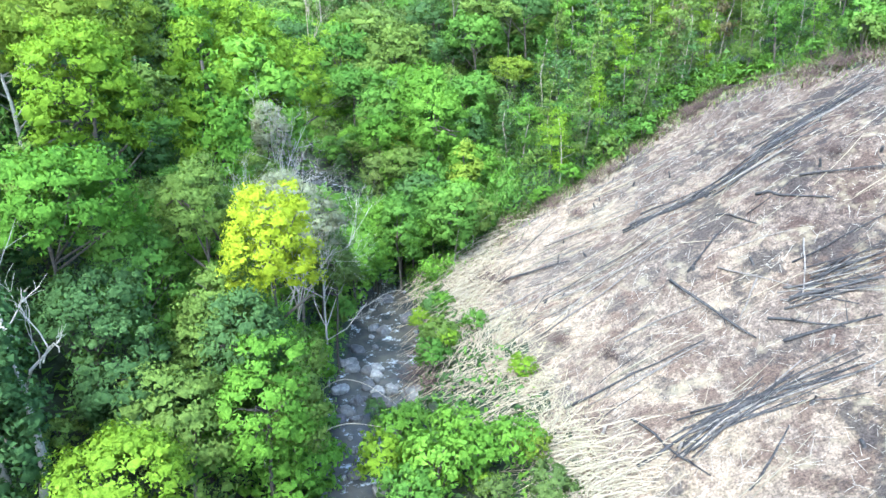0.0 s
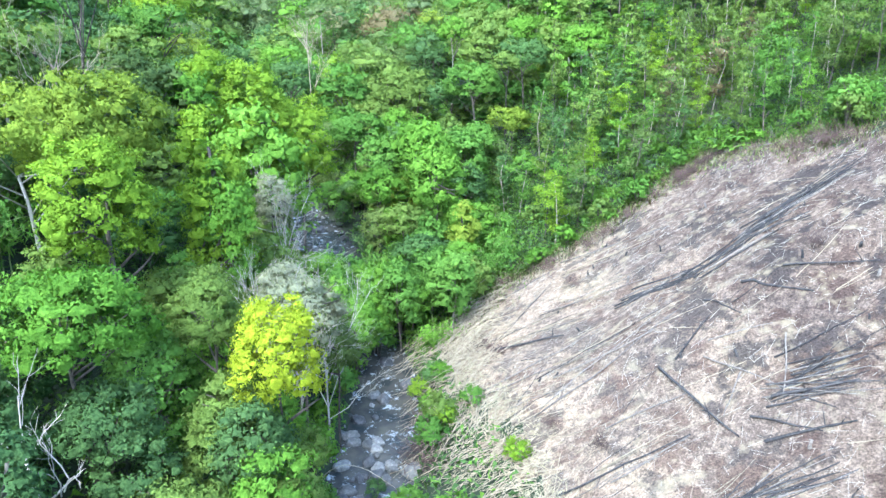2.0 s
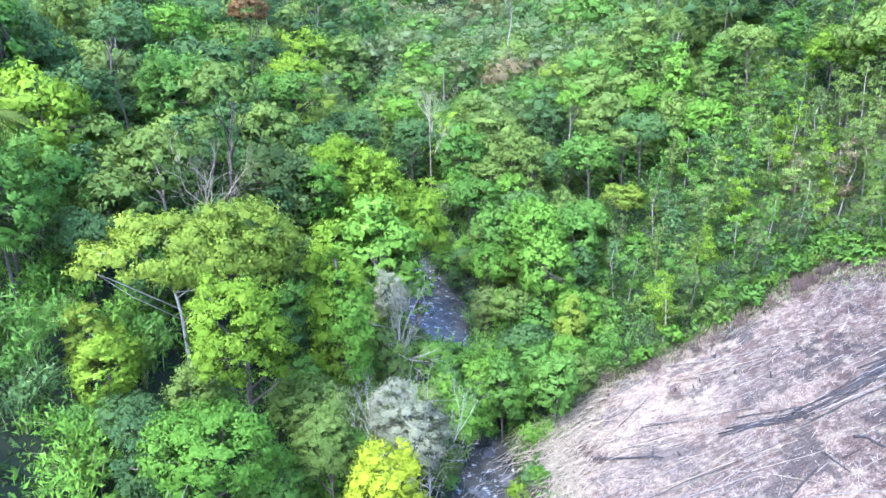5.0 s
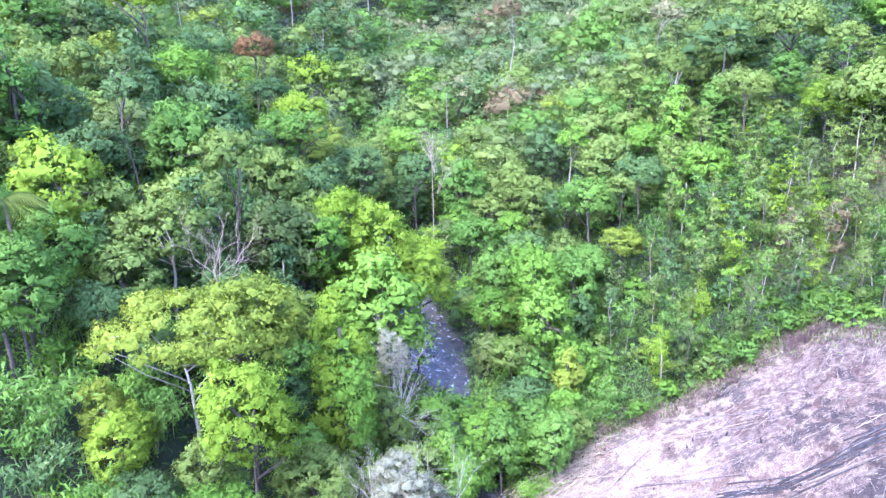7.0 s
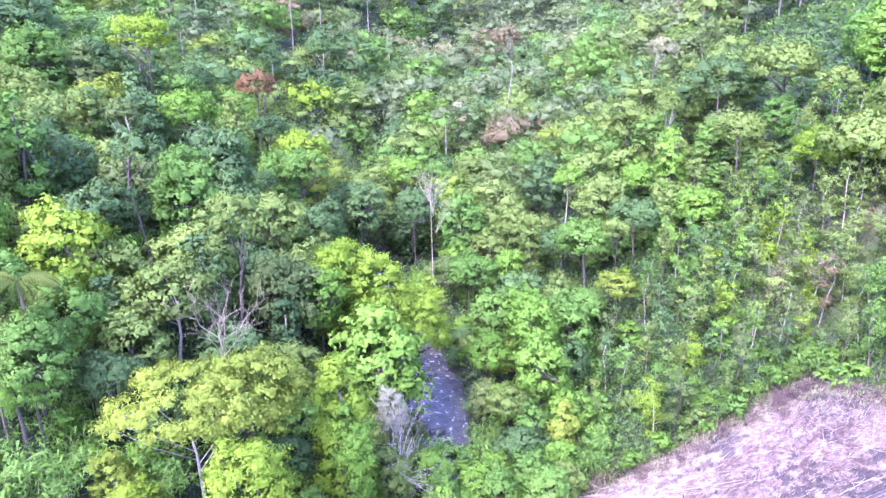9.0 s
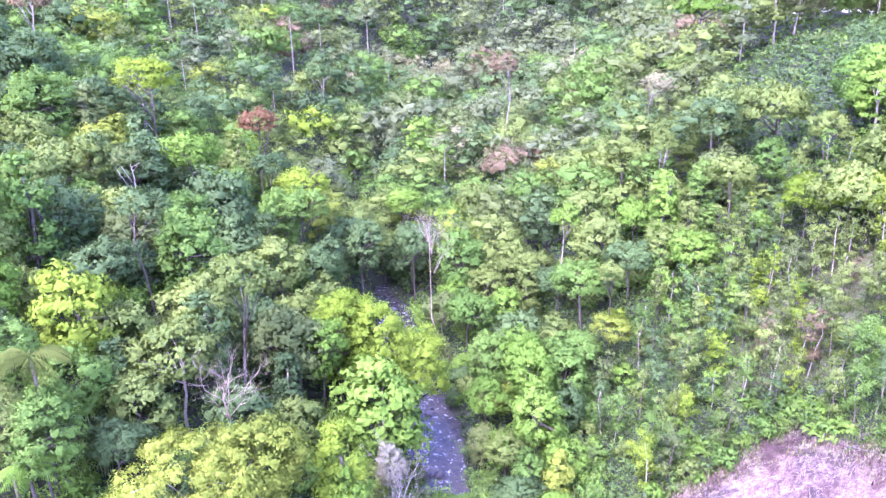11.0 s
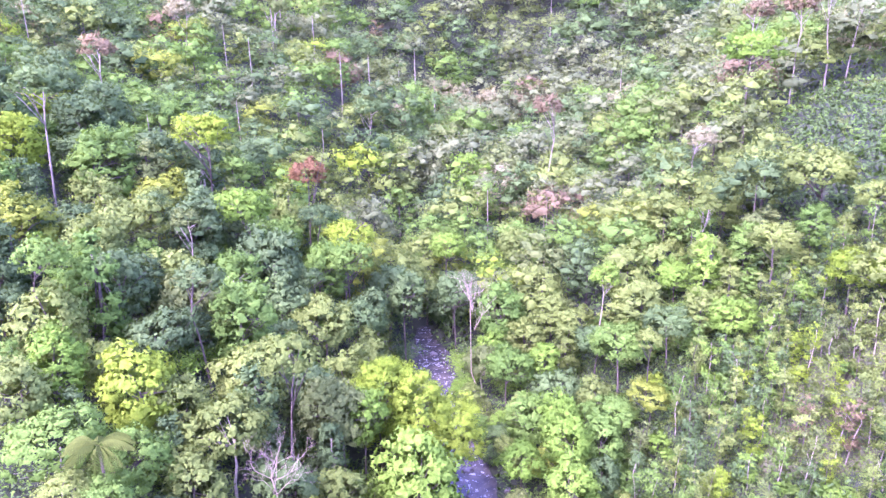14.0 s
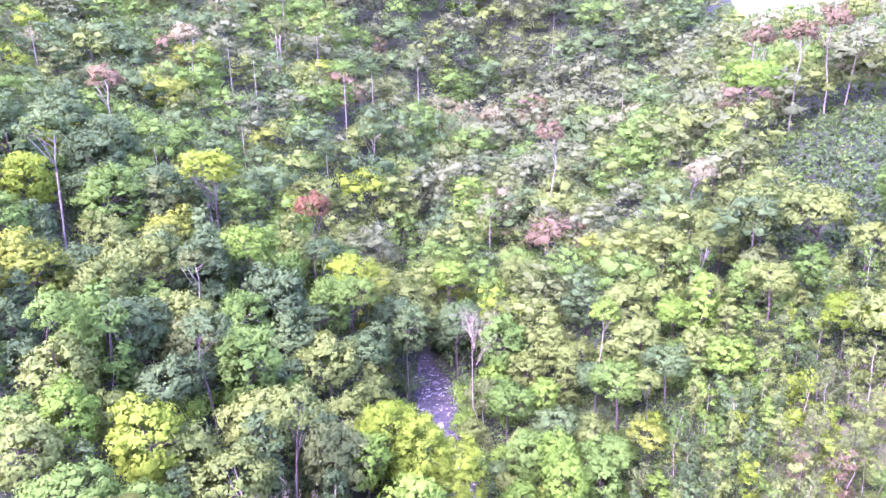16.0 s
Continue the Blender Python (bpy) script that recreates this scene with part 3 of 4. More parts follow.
def bamboo(colour, x, y, size=1.0, seed=0):
    foliage, culms = BAMBOO[seed % 3]
    t = new("bamboo_clump")
    t.matrix_basis = pose(x, y, float(height(x, y)) - 0.2, 0, 0, (x * 53 + y * 71) % 360) @ Matrix.Scale(size, 4)
    tagged(t, f"arching bamboo clump with feathery {COLOUR_WORDS[colour]} leaves", "bamboo", "bamboo clumps")
    for me in culms:
        part("culm", me, t)
    set_material(part("foliage", foliage, t), LEAF[colour])
    return t


def palm(x, y, top, size, label, colour, seed):
    r, t = np.random.default_rng(seed), new("palm")
    z = float(height(x, y))
    tall = top - z - 0.6
    t.matrix_basis = pose(x, y, z)
    tagged(t, label, "palm")
    h = Heap()
    h.tube([(0, 0, -0.5), (0.15, 0.1, tall * 0.5), (0, 0, tall)], [0.2, 0.16, 0.13], 8)
    part("trunk", h.mesh("palm_trunk", [BARK], True), t)
    for k in range(15):
        f, a = Heap(), k * 2.4 + r.random()
        out, up = np.array([math.cos(a), math.sin(a), 0]), 0.15 + 0.9 * (k % 5) / 5
        s = np.linspace(0, 1, 15)
        pts = np.array([0, 0, tall]) + out * (s * size)[:, None] + np.array([0, 0, 1.0]) * ((up * s - (0.55 + 0.5 * up) * s ** 2.2) * size)[:, None]
        f.tube(pts, np.linspace(0.035, 0.008, 15), 4, cap=False)
        side = np.array([-out[1], out[0], 0])
        for sgn in (-1, 1):
            root = pts[2:]
            ln = size * 0.36 * np.sin(np.linspace(0.5, 2.9, len(root)))[:, None]
            tip = root + (side * sgn * 0.7 + out * 0.5) * ln - np.array([0, 0, 0.75]) * ln
            w = out * 0.075 * size / 2
            v = np.stack([root - w, root + w, tip + w * 0.2, tip - w * 0.2], 1).reshape(-1, 3)
            f.add(v, np.arange(len(v)).reshape(-1, 4))
        part("frond", f.mesh("palm_frond", [LEAF[colour]]), t)
    return t

# ---------------------------------------------------------------- trees that stand out
GIANTS = [
    ("round", "yellow", -9.1, 34.0, 17.6, 0.74, 1), ("dome", "fresh", -19.5, 32.9, 19.8, 1.0, 2), ("round", "lime", -20.4, 40.4, 25.6, 1.0, 1),
    ("round", "olive", -13.4, 36.5, 18.6, 0.62, 2), ("dome", "dry", -9.6, 43.0, 15.4, 0.75, 3), ("round", "grey", -7.9, 46.5, 11.5, 0.6, 2), ("round", "dry", -11.4, 45.4, 15.8, 0.6, 1), ("round", "dry", -15.6, 61.8, 18.2, 0.55, 3),
    ("column", "lime", -18.6, 54.0, 25.2, 1.45, 1), ("column", "fresh", -17.2, 53.2, 21.5, 1.4, 2), ("round", "lime", -27.2, 80.5, 28.6, 1.45, 2), ("round", "lime", -21.8, 80, 27.0, 1.45, 3),
    ("round", "lime", -17.0, 80.8, 23.0, 1.25, 1), ("umbrella", "gold", -28.0, 45.5, 28.4, 1.05, 1), ("dome", "gold", -24.0, 47.5, 28.6, 1.25, 3),
]
for kind, colour, x, y, top, wide, seed in GIANTS:
    plant_to(kind, colour, x, y, top, wide, seed, 2, GREY_WOOD if kind == "umbrella" else None)
FILL = [
    ("round", "fresh", -9.6, 59.2, 9.6, 0.8, 1), ("round", "fresh", -6.9, 63.8, 8.6, 0.78, 2), ("round", "mid", -4.0, 61.8, 9.6, 0.72, 3), ("dome", "mid", -10.6, 66.8, 8.6, 0.62, 1), ("round", "fresh", -4.6, 67.4, 8.2, 0.55, 2),
    ("dome", "fresh", -8.6, 69.8, 6.6, 0.45, 3), ("round", "fresh", -0.7, 77.5, 18.6, 1.0, 1), ("round", "fresh", -1.4, 86.5, 19.8, 1.05, 2), ("dome", "olive", -4.4, 76.5, 11.4, 0.7, 3),
    ("round", "blue", -33.0, 142.0, 17.5, 1.35, 1), ("dome", "blue", -28.5, 144.0, 18.5, 1.0, 2), ("dome", "fresh", -34.5, 150.0, 25.5, 1.1, 3), ("dome", "mid", -45.0, 114.0, 33.5, 1.15, 1), ("round", "mid", -49.5, 112.5, 33.5, 1.3, 2),
    ("round", "fresh", -55.0, 55.5, 40.0, 1.0, 3), ("round", "olive", -61.0, 61.5, 43.5, 1.3, 1), ("round", "grey", -56.5, 80.0, 37.5, 1.45, 2), ("dome", "olive", -72.0, 81.5, 41.0, 1.35, 3), ("round", "grey", -30.0, 73.5, 28.0, 1.2, 3),
    ("dome", "fresh", 14.0, 121.0, 28.0, 1.0, 1), ("round", "olive", -7.4, 123.5, 23.0, 1.1, 2), ("round", "fresh", -8.0, 113.0, 17.6, 1.0, 3), ("dome", "olive", 11.5, 129.0, 33.0, 1.2, 1), ("round", "olive", 23.0, 139.5, 44.5, 1.3, 2), ("dome", "olive", -18.5, 155.0, 26.0, 1.4, 3),
    ("dome", "lime", 36.0, 104.0, 40.5, 1.0, 2), ("dome", "lime", 42.0, 100.0, 42.0, 1.05, 3),
    ("round", "lime", -47.2, 58.0, 38.4, 1.3, 1), ("round", "olive", -44.6, 61.5, 33.5, 1.15, 2), ("dome", "mid", -43.0, 50.5, 33.0, 1.1, 3), ("round", "mid", -39.8, 42.6, 33.0, 0.9, 1), ("round", "olive", -42.6, 42.2, 33.2, 0.85, 2), ("round", "grey", -31.2, 72.0, 29.6, 1.1, 1), ("round", "fresh", -27.6, 75.0, 26.5, 0.9, 2),
    ("round", "olive", -60.0, 86.0, 34.5, 1.4, 3), ("round", "mid", -46.8, 79.0, 38.5, 1.4, 2), ("dome", "olive", -73.0, 90.5, 42.0, 1.5, 1), ("round", "fresh", -2.8, 95.0, 18.0, 1.1, 2), ("round", "mid", 3.2, 90.5, 17.5, 1.0, 3),
    ("round", "fresh", -8.9, 29.6, 11.4, 0.78, 3), ("round", "olive", -8.0, 31.6, 8.8, 0.6, 2), ("dome", "olive", -8.6, 35.4, 8.4, 0.45, 1), ("round", "fresh", -13.8, 39.5, 15.0, 0.7, 3), ("dome", "deep", -17.5, 31.0, 14.0, 0.7, 1),
    ("round", "olive", -12.3, 28.4, 10.5, 0.85, 1), ("round", "olive", -12.4, 33.0, 12.0, 0.65, 2), ("dome", "lime", -10.3, 35.8, 9.6, 0.55, 3), ("round", "fresh", -10.5, 39.2, 9.2, 0.55, 1),
    ("round", "fresh", -10.9, 46.8, 10.2, 0.6, 2), ("dome", "fresh", -9.7, 50.6, 8.2, 0.55, 1), ("round", "deep", -9.9, 32.2, 13.0, 0.72, 1), ("round", "olive", -11.6, 34.6, 13.2, 0.7, 2), ("round", "deep", -15.6, 29.5, 12.4, 0.8, 3), ("round", "mid", -16.6, 35.0, 15.4, 0.85, 2),
    ("round", "deep", -22.0, 29.0, 14.2, 0.9, 1), ("round", "deep", -20.0, 26.0, 11.0, 0.7, 3), ("dome", "fresh", -7.9, 57.0, 8.0, 0.8, 2), ("round", "fresh", -6.6, 61.5, 7.2, 0.62, 1), ("round", "mid", -9.6, 60.5, 9.4, 0.6, 3),
    ("dome", "fresh", -3.0, 63.0, 7.2, 0.6, 1), ("round", "mid", -1.0, 65.5, 9.8, 0.7, 2), ("round", "fresh", 2.2, 68.5, 9.8, 0.65, 3), ("dome", "blue", -2.2, 69.5, 10.0, 0.75, 2),
    ("round", "mid", -1.0, 74.0, 11.2, 0.75, 1), ("dome", "fresh", 3.0, 75.0, 12.0, 0.75, 3), ("round", "fresh", -4.6, 79.0, 10.5, 0.7, 3),
]
for kind, colour, x, y, top, wide, seed in FILL:
    plant_to(kind, colour, x, y, top, wide, seed, 0 if y < 55 else 1)
EMERGENT = [
    ("tall", "olive", -32.7, 65, 38, 1.2, 1), ("tall", "fresh", 1.6, 118, 31, 1.0, 2), ("tall", "pink", -16.4, 195, 54, 1.5, 3), ("dome", "red", -57.7, 126.7, 46, 1.0, 1),
    ("dome", "lime", -46.5, 119, 36, 1.15, 2), ("dome", "fresh", -61, 107, 44, 1.25, 3), ("tall", "grey", -62.5, 92, 44, 0.8, 1), ("dome", "lime", -73, 116, 56, 1.25, 1),
    ("tall", "pink", -118, 146, 60, 1.5, 2), ("tall", "cream", -134, 205, 76, 1.6, 1), ("tall", "grey", -123, 250, 78, 1.8, 2), ("round", "cream", -66, 305, 49, 2.6, 1),
    ("round", "cream", -52, 312, 47, 2.3, 2), ("dome", "cream", -78, 318, 50, 2.2, 3), ("column", "olive", 12, 155.5, 50, 1.35, 2), ("tall", "cream", 19, 150, 52, 1.2, 3),
    ("dome", "fresh", 34, 192, 71, 1.7, 1), ("tall", "mid", -60, 61, 45, 1.1, 3), ("tall", "blue", -75.5, 212, 47, 1.4, 1), ("dome", "grey", -84, 238, 49, 2.0, 2),
    ("tall", "pink", 56, 211, 84, 1.6, 2), ("tall", "pink", 47, 207, 80, 1.5, 3), ("tall", "olive", 62, 214, 86, 1.5, 1), ("tall", "pink", 38, 214, 79, 1.4, 1),
    ("dome", "olive", 40, 100, 40, 1.3, 2), ("dome", "olive", 46, 103, 43, 1.4, 1), ("dome", "fresh", 21, 107, 30, 1.0, 3), ("round", "blue", -35, 118, 27, 1.1, 2),
    ("round", "deep", -40, 112, 26, 1.1, 1), ("dome", "blue", -27, 127, 24, 1.2, 3),
]
for kind, colour, x, y, top, wide, seed in EMERGENT:
    plant_to(kind, colour, x, y, top, wide, seed, 1, PALE_BARK if kind == "tall" and y > 90 else None)

bare_tree("dead_tree", -31.6, 58.6, 32.4, 0.42, 3, CULM, "leafless bleached dead tree standing among green crowns", thick=0.13, twigs=8, start=0.72, stem=0.7)
bare_tree("dead_tree", -17.4, 109.6, 31.5, 0.42, 8, CULM, "tall leafless tree with a pale straight trunk above the stream", thick=0.1, twigs=14, start=0.72, stem=0.82)
bare_tree("dead_tree", -17.6, 25.0, 16.2, 0.36, 11, GREY_WOOD, "bleached dead tree with a thick forking trunk", thick=0.24, twigs=2)
bare_tree("dead_tree", -10.4, 42.2, 16.6, 0.55, 14, GREY_WOOD, "grey leafless tree with fine upright twigs", thick=0.11, twigs=10)
bare_tree("dead_tree", -14.8, 60.5, 18.8, 0.55, 17, GREY_WOOD, "grey leafless tree with fine upright twigs", thick=0.11, twigs=10)
bare_tree("dead_tree", 33.2, 74.5, 27.0, 0.3, 21, PALE_BARK, "thin pale leafless tree at the edge of the clearing", thick=0.09)
bare_tree("dead_tree", -8.4, 44.6, 14.4, 0.55, 31, GREY_WOOD, "grey leafless tree with fine upright twigs", thick=0.1, twigs=10)
bare_tree("dead_tree", -12.2, 43.8, 16.4, 0.55, 33, GREY_WOOD, "grey leafless tree with fine upright twigs", thick=0.1, twigs=10)
palm(-41.2, 44.8, 35.4, 2.9, "palm with arching green fronds above the canopy", "palm", 5)
palm(-40.2, 41.2, 27.6, 2.4, "low palm with bright yellow-green fronds among dark trees", "fresh", 6)
palm(-44.0, 97.5, 29.4, 2.6, "palm with drooping green fronds among forest trees", "palm", 7)

# ---------------------------------------------------------------- the forest
LOW = [(-8.5, 24), (4, 24), (4, 40), (0, 56), (-4.5, 66), (-9, 82), (-13, 92), (-19.5, 92), (-18.5, 86), (-12.5, 66), (-9.0, 52), (-8.6, 40)]
SLOPE = [(4, 72), (9, 70), (17, 71.5), (28, 74), (34, 68), (38, 62), (60, 50), (95, 90), (60, 118), (34, 118), (12, 104), (6, 86)]
NAMED = len(GIANTS + EMERGENT + FILL)
taken = [(x, y, 4.2 * w) for _, _, x, y, _, w, _ in GIANTS + EMERGENT + FILL]


def free(x, y, gap):
    for a, b, g in taken:
        if (a - x) ** 2 + (b - y) ** 2 < (0.5 * (g + gap)) ** 2:
            return False
    taken.append((x, y, gap))
    return True


def pick(r, table):
    names = list(table)
    w = np.array([table[k] for k in names], float)
    return names[r.choice(len(names), p=w / w.sum())]


LEFT_MIX = {"deep": 1.2, "mid": 5, "fresh": 5, "blue": 0.8, "olive": 4, "grey": 0.6, "lime": 2.4, "gold": 1.2}
DEEP_MIX = {"deep": 6, "mid": 3, "olive": 1.5, "fresh": 0.5}
# left valley side: its shade is put into darker leaf colours
SHADY_MIX = {"deep": 5, "blue": 1.5, "mid": 4, "olive": 3.5, "grey": 0.5, "lime": 0.6, "gold": 0.7}
RIGHT_MIX = {"mid": 5, "fresh": 2.0, "lime": 0.8, "grey": 1.5, "blue": 1.5, "olive": 5, "gold": 0.8}
# valley head: paler and bluer leaf colours stand in for haze
HEAD_MIX = {"haze_pale": 6, "grey": 3, "blue": 3.5, "mid": 3, "olive": 2.0, "pink": 0.35, "cream": 0.5, "deep": 1}
FAR_MIX = {"mid": 5, "grey": 2.0, "blue": 2.5, "olive": 6, "fresh": 0.8, "deep": 2.5, "pink": 0.2, "lime": 0.5, "gold": 0.9}
r = np.random.default_rng(21)
for k in range(16000):
    y = 22 + 108 * r.random() ** 0.85
    edge = -float(np.interp(y, (22, 40, 46, 60, 130), (0.82, 0.85, 1.05, 1.35, 1.2))) * y
    x = edge + (0.55 * y + 12 - edge) * r.random()
    sx, hw = float(stream_x(y)), float(stream_half(y))
    if inside(x, y) or inside(x, y, LOW) or abs(x - sx) < hw + (3.0 if y < 92 else 4.5 if y > 109 else 0.5) or x > 0.6 * y + 12:
        continue
    if inside(x, y, SLOPE):
        continue
    if x > sx and (y < 60 or (x > 4 and y < 92)):
        continue
    left = x < sx
    if left:
        kind = pick(r, {"dome": 2.5, "round": 8, "tall": 0.25, "column": 0.6})
        size = {"tall": 0.75, "dome": 0.85}.get(kind, 1.0) * (0.62 + 0.65 * r.random()) * float(np.interp(y, (22, 36, 48, 70, 100, 130), (0.8, 0.9, 1.05, 1.25, 1.45, 1.55)))
    else:
        kind = pick(r, {"dome": 3, "round": 5, "column": 0.5, "tall": 0.15})
        size = {"tall": 0.75, "dome": 0.85}.get(kind, 1.0) * (0.6 + 0.6 * r.random()) * float(np.interp(y, (60, 90, 130), (0.85, 1.1, 1.4)))
    if 90 < y < 112 and abs(x - sx) < hw + 6:
        size *= 0.5
    wide = 1.0 + 0.2 * r.random()
    if not free(x, y, {"dome": 6.2, "round": 4.9, "tall": 4.0, "column": 3.2}[kind] * size * wide):
        continue
    colour = pick(r, ((DEEP_MIX if y < 34 else LEFT_MIX if y < 75 else FAR_MIX) if x > -0.36 * y else SHADY_MIX) if left else RIGHT_MIX)
    plant(kind, colour, x, y, size, wide, int(r.integers(1, 6)), 0 if y < 50 else 1, PALE_BARK if r.random() < 0.12 else None)

# bamboo: along the right bank and scattered on both sides
clumps = 0
for k in range(1400):
    y = 30 + 95 * r.random()
    sx = float(stream_x(y))
    right = r.random() < 0.4
    x = sx + float(stream_half(y)) + 1.5 + 14 * r.random() ** 1.3 if right else sx - 5 - 40 * r.random()
    if inside(x, y) or (right and y < 57) or (not right and r.random() < 0.55) or abs(x - sx) < float(stream_half(y)) + 1.4 or not free(x, y, 1.5):
        continue
    clumps += 1
    if clumps > 110:
        break
    bamboo(pick(r, {"mid": 3, "fresh": 2.5, "grey": 2, "blue": 1.5, "deep": 1.2}), x, y, 0.55 + 0.45 * r.random(), k)

# young trees and shrubs on the open slope above the clearing
saplings = 0
for k in range(1500):
    x, y = 4 + 62 * r.random(), 66 + 56 * r.random()
    if not inside(x, y, SLOPE) or saplings > 250:
        continue
    if x < 14 and r.random() < 0.6:
        continue
    if not free(x, y, 1.5):
        continue
    saplings += 1
    plant("sapling", pick(r, {"pink": 0.8, "olive": 4, "lime": 2, "grey": 1} if inside(x, y, BARE_PATCH) else {"fresh": 1.5, "lime": 0.9, "mid": 3.5, "grey": 2.0, "olive": 3.0, "blue": 1.5}), x, y, 0.7 + 0.6 * r.random(), 1.15, int(r.integers(1, 4)), 0 if y < 78 else 1, PALE_BARK if r.random() < 0.3 else BARK)
shrubs = 0
for k in range(1500):
    y = 23 + 100 * r.random()
    x = -40 + 95 * r.random()
    sx, hw = float(stream_x(y)), float(stream_half(y))
    if inside(x, y) or abs(x - sx) < hw + 1.0 or shrubs > 230 or x > 0.65 * y + 8 or not free(x, y, 1.3):
        continue
    low = inside(x, y, LOW)
    if low and x > sx and 36 < y < 60 and r.random() < 0.65:
        continue
    shrubs += 1
    if low and y > 66 and abs(x - sx) < hw + 3.5:
        continue
    if inside(x, y, SLOPE) and r.random() < 0.55:
        continue
    plant("shrub", pick(r, {"fresh": 2.5 if y < 75 else 1, "mid": 3.5, "lime": 0.6, "grey": 1.6, "blue": 0.8, "olive": 2.4}), x, y, (0.7 if low else 0.9) * (0.7 + 0.7 * r.random()), 1.1, int(r.integers(1, 4)), 0 if y < 48 else 1)
for x, y, size, colour in ((-0.2, 53.6, 0.7, "fresh"), (-8.3, 35.6, 1.2, "fresh"), (-7.9, 38.4, 0.9, "mid"), (-4.6, 41.0, 0.55, "blue"), (-2.7, 36.6, 1.1, "fresh"), (-2.3, 38.6, 0.9, "mid"), (-3.4, 34.2, 1.2, "lime"), (-7.6, 33.4, 1.3, "fresh"), (-9.0, 38.0, 1.2, "mid"), (-9.2, 42.5, 1.3, "fresh"), (-8.9, 47.0, 1.0, "fresh"), (-8.5, 52.5, 1.1, "mid"), (-0.3, 31.5, 1.45, "fresh"), (1.6, 33.0, 1.2, "fresh"), (-1.8, 30.2, 1.2, "mid"), (-8.6, 30.5, 1.6, "fresh"), (-6.8, 28.5, 1.3, "mid"), (5.2, 33.4, 0.75, "gold"), (2.9, 30.6, 0.7, "grey"), (0.9, 35.0, 1.2, "fresh"),
                           (-1.7, 52.8, 0.8, "lime"), (0.2, 46.2, 0.7, "lime"), (-1.2, 50.6, 0.6, "fresh"), (-4.0, 64.0, 1.6, "fresh"), (-6.2, 61.0, 1.3, "mid"), (-8.4, 63.5, 1.5, "grey"), (-8.0, 58.5, 1.5, "fresh"), (-12.5, 31, 2.0, "mid")):
    plant("shrub", colour, x, y, size, 1.0, 2, 0)

# bushes that close over the ground of the right-hand slope
bushes = 0
for k in range(1600):
    x, y = 1 + 40 * r.random(), 84 + 44 * r.random()
    if bushes >= 150 or inside(x, y, SLOPE) or x > 0.5 * y or x < float(stream_x(y)) + float(stream_half(y)) + 3 or not free(x, y, 1.0):
        continue
    bushes += 1
    plant("shrub", pick(r, {"mid": 5, "olive": 4, "fresh": 0.8, "grey": 1.5, "blue": 1.5}), x, y, 0.8 + 0.6 * r.random(), 1.3, int(r.integers(1, 4)), 1)

# distant woods: one mass of crowns and trunks
FAR_COLOURS = ["mid", "grey", "blue", "olive", "fresh", "deep", "pink", "cream", "lime", "haze_pale", "gold"]
far_heap, far_v, far_q, far_n, far_i, far_count = Heap(), [], [], [], [], 0
FAR_SHAPES = {(kind, s, lv): crown_heap(kind, 40 + s, n, leaf, 0.5, 1, 0.9, many, solid) for lv, (n, leaf, many, solid) in enumerate(((1800, 0.215, 0.4, 0.22), (950, 0.28, 0.3, 0.22), (800, 0.2, 0.5, 0.3))) for kind in ("dome", "round", "tall", "shrub") for s in (1, 2, 3)}
far_taken = {}
for k in range(44000):
    y = 102 + 350 * r.random() ** 1.15
    x = -1.09 * y - 6 + 1.74 * y * r.random()
    plot = x > 30 + 0.1 * (y - 120) and 102 < y < 205 and x < 140     # even planted scrub on the upper right-hand slope
    if (not plot and y < 131 and -1.24 * y < x < 0.55 * y + 12) or x > 0.66 * y + 5:
        continue
    gap = 2.9 if plot else float(np.interp(y, (110, 200, 300, 480), (6.6, 8.4, 10.2, 12.0)))
    cell = (int(x // gap), int(y // gap))
    if abs(x - float(stream_x(y))) < float(stream_half(y)) + (5.0 if y < 134 else -0.5) and y < 170:
        continue
    if any((a - x) ** 2 + (b - y) ** 2 < (gap * 0.95) ** 2 for i in (-1, 0, 1) for j in (-1, 0, 1) for a, b in far_taken.get((cell[0] + i, cell[1] + j), ())):
        continue
    if y < 325 and any((a - x) ** 2 + (b - y) ** 2 < 14 for a, b, g in taken[:NAMED]):
        continue
    far_taken.setdefault(cell, []).append((x, y))
    lv = 2 if plot else 0 if y < 170 else 1
    if plot:
        kind, colour, size = "shrub", pick(r, {"grey": 1.5, "blue": 4, "deep": 3, "mid": 0.5}), 1.0 * (0.85 + 0.3 * r.random())
    else:
        kind = pick(r, {"dome": 2.2, "round": 6, "tall": 0.45})
        # the mix with painted-in haze grows likelier with distance
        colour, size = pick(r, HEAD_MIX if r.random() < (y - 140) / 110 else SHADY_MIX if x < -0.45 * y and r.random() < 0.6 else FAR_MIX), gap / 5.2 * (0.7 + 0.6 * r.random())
        if kind == "tall":
            size *= 0.8
    v, q, c, soft = FAR_SHAPES[(kind, int(r.integers(1, 4)), lv)]
    a = r.random() * 6.283
    rot = np.array([[math.cos(a), -math.sin(a), 0], [math.sin(a), math.cos(a), 0], [0, 0, 1]])
    base = np.array([x, y, float(height(x, y)) - (0.3 if plot else 0.5)])
    far_v.append((v * size) @ rot.T * [1.15, 1.15, 1.0] + base)
    far_n.append(soft @ rot.T)
    far_q.append(q + far_count)
    far_i.append(np.full(len(q), FAR_COLOURS.index(colour)))
    far_count += len(v)
    if not plot and (kind == "tall" or y < 200):
        top = {"dome": 8.0, "round": 7.5, "tall": 16.8}[kind] * size
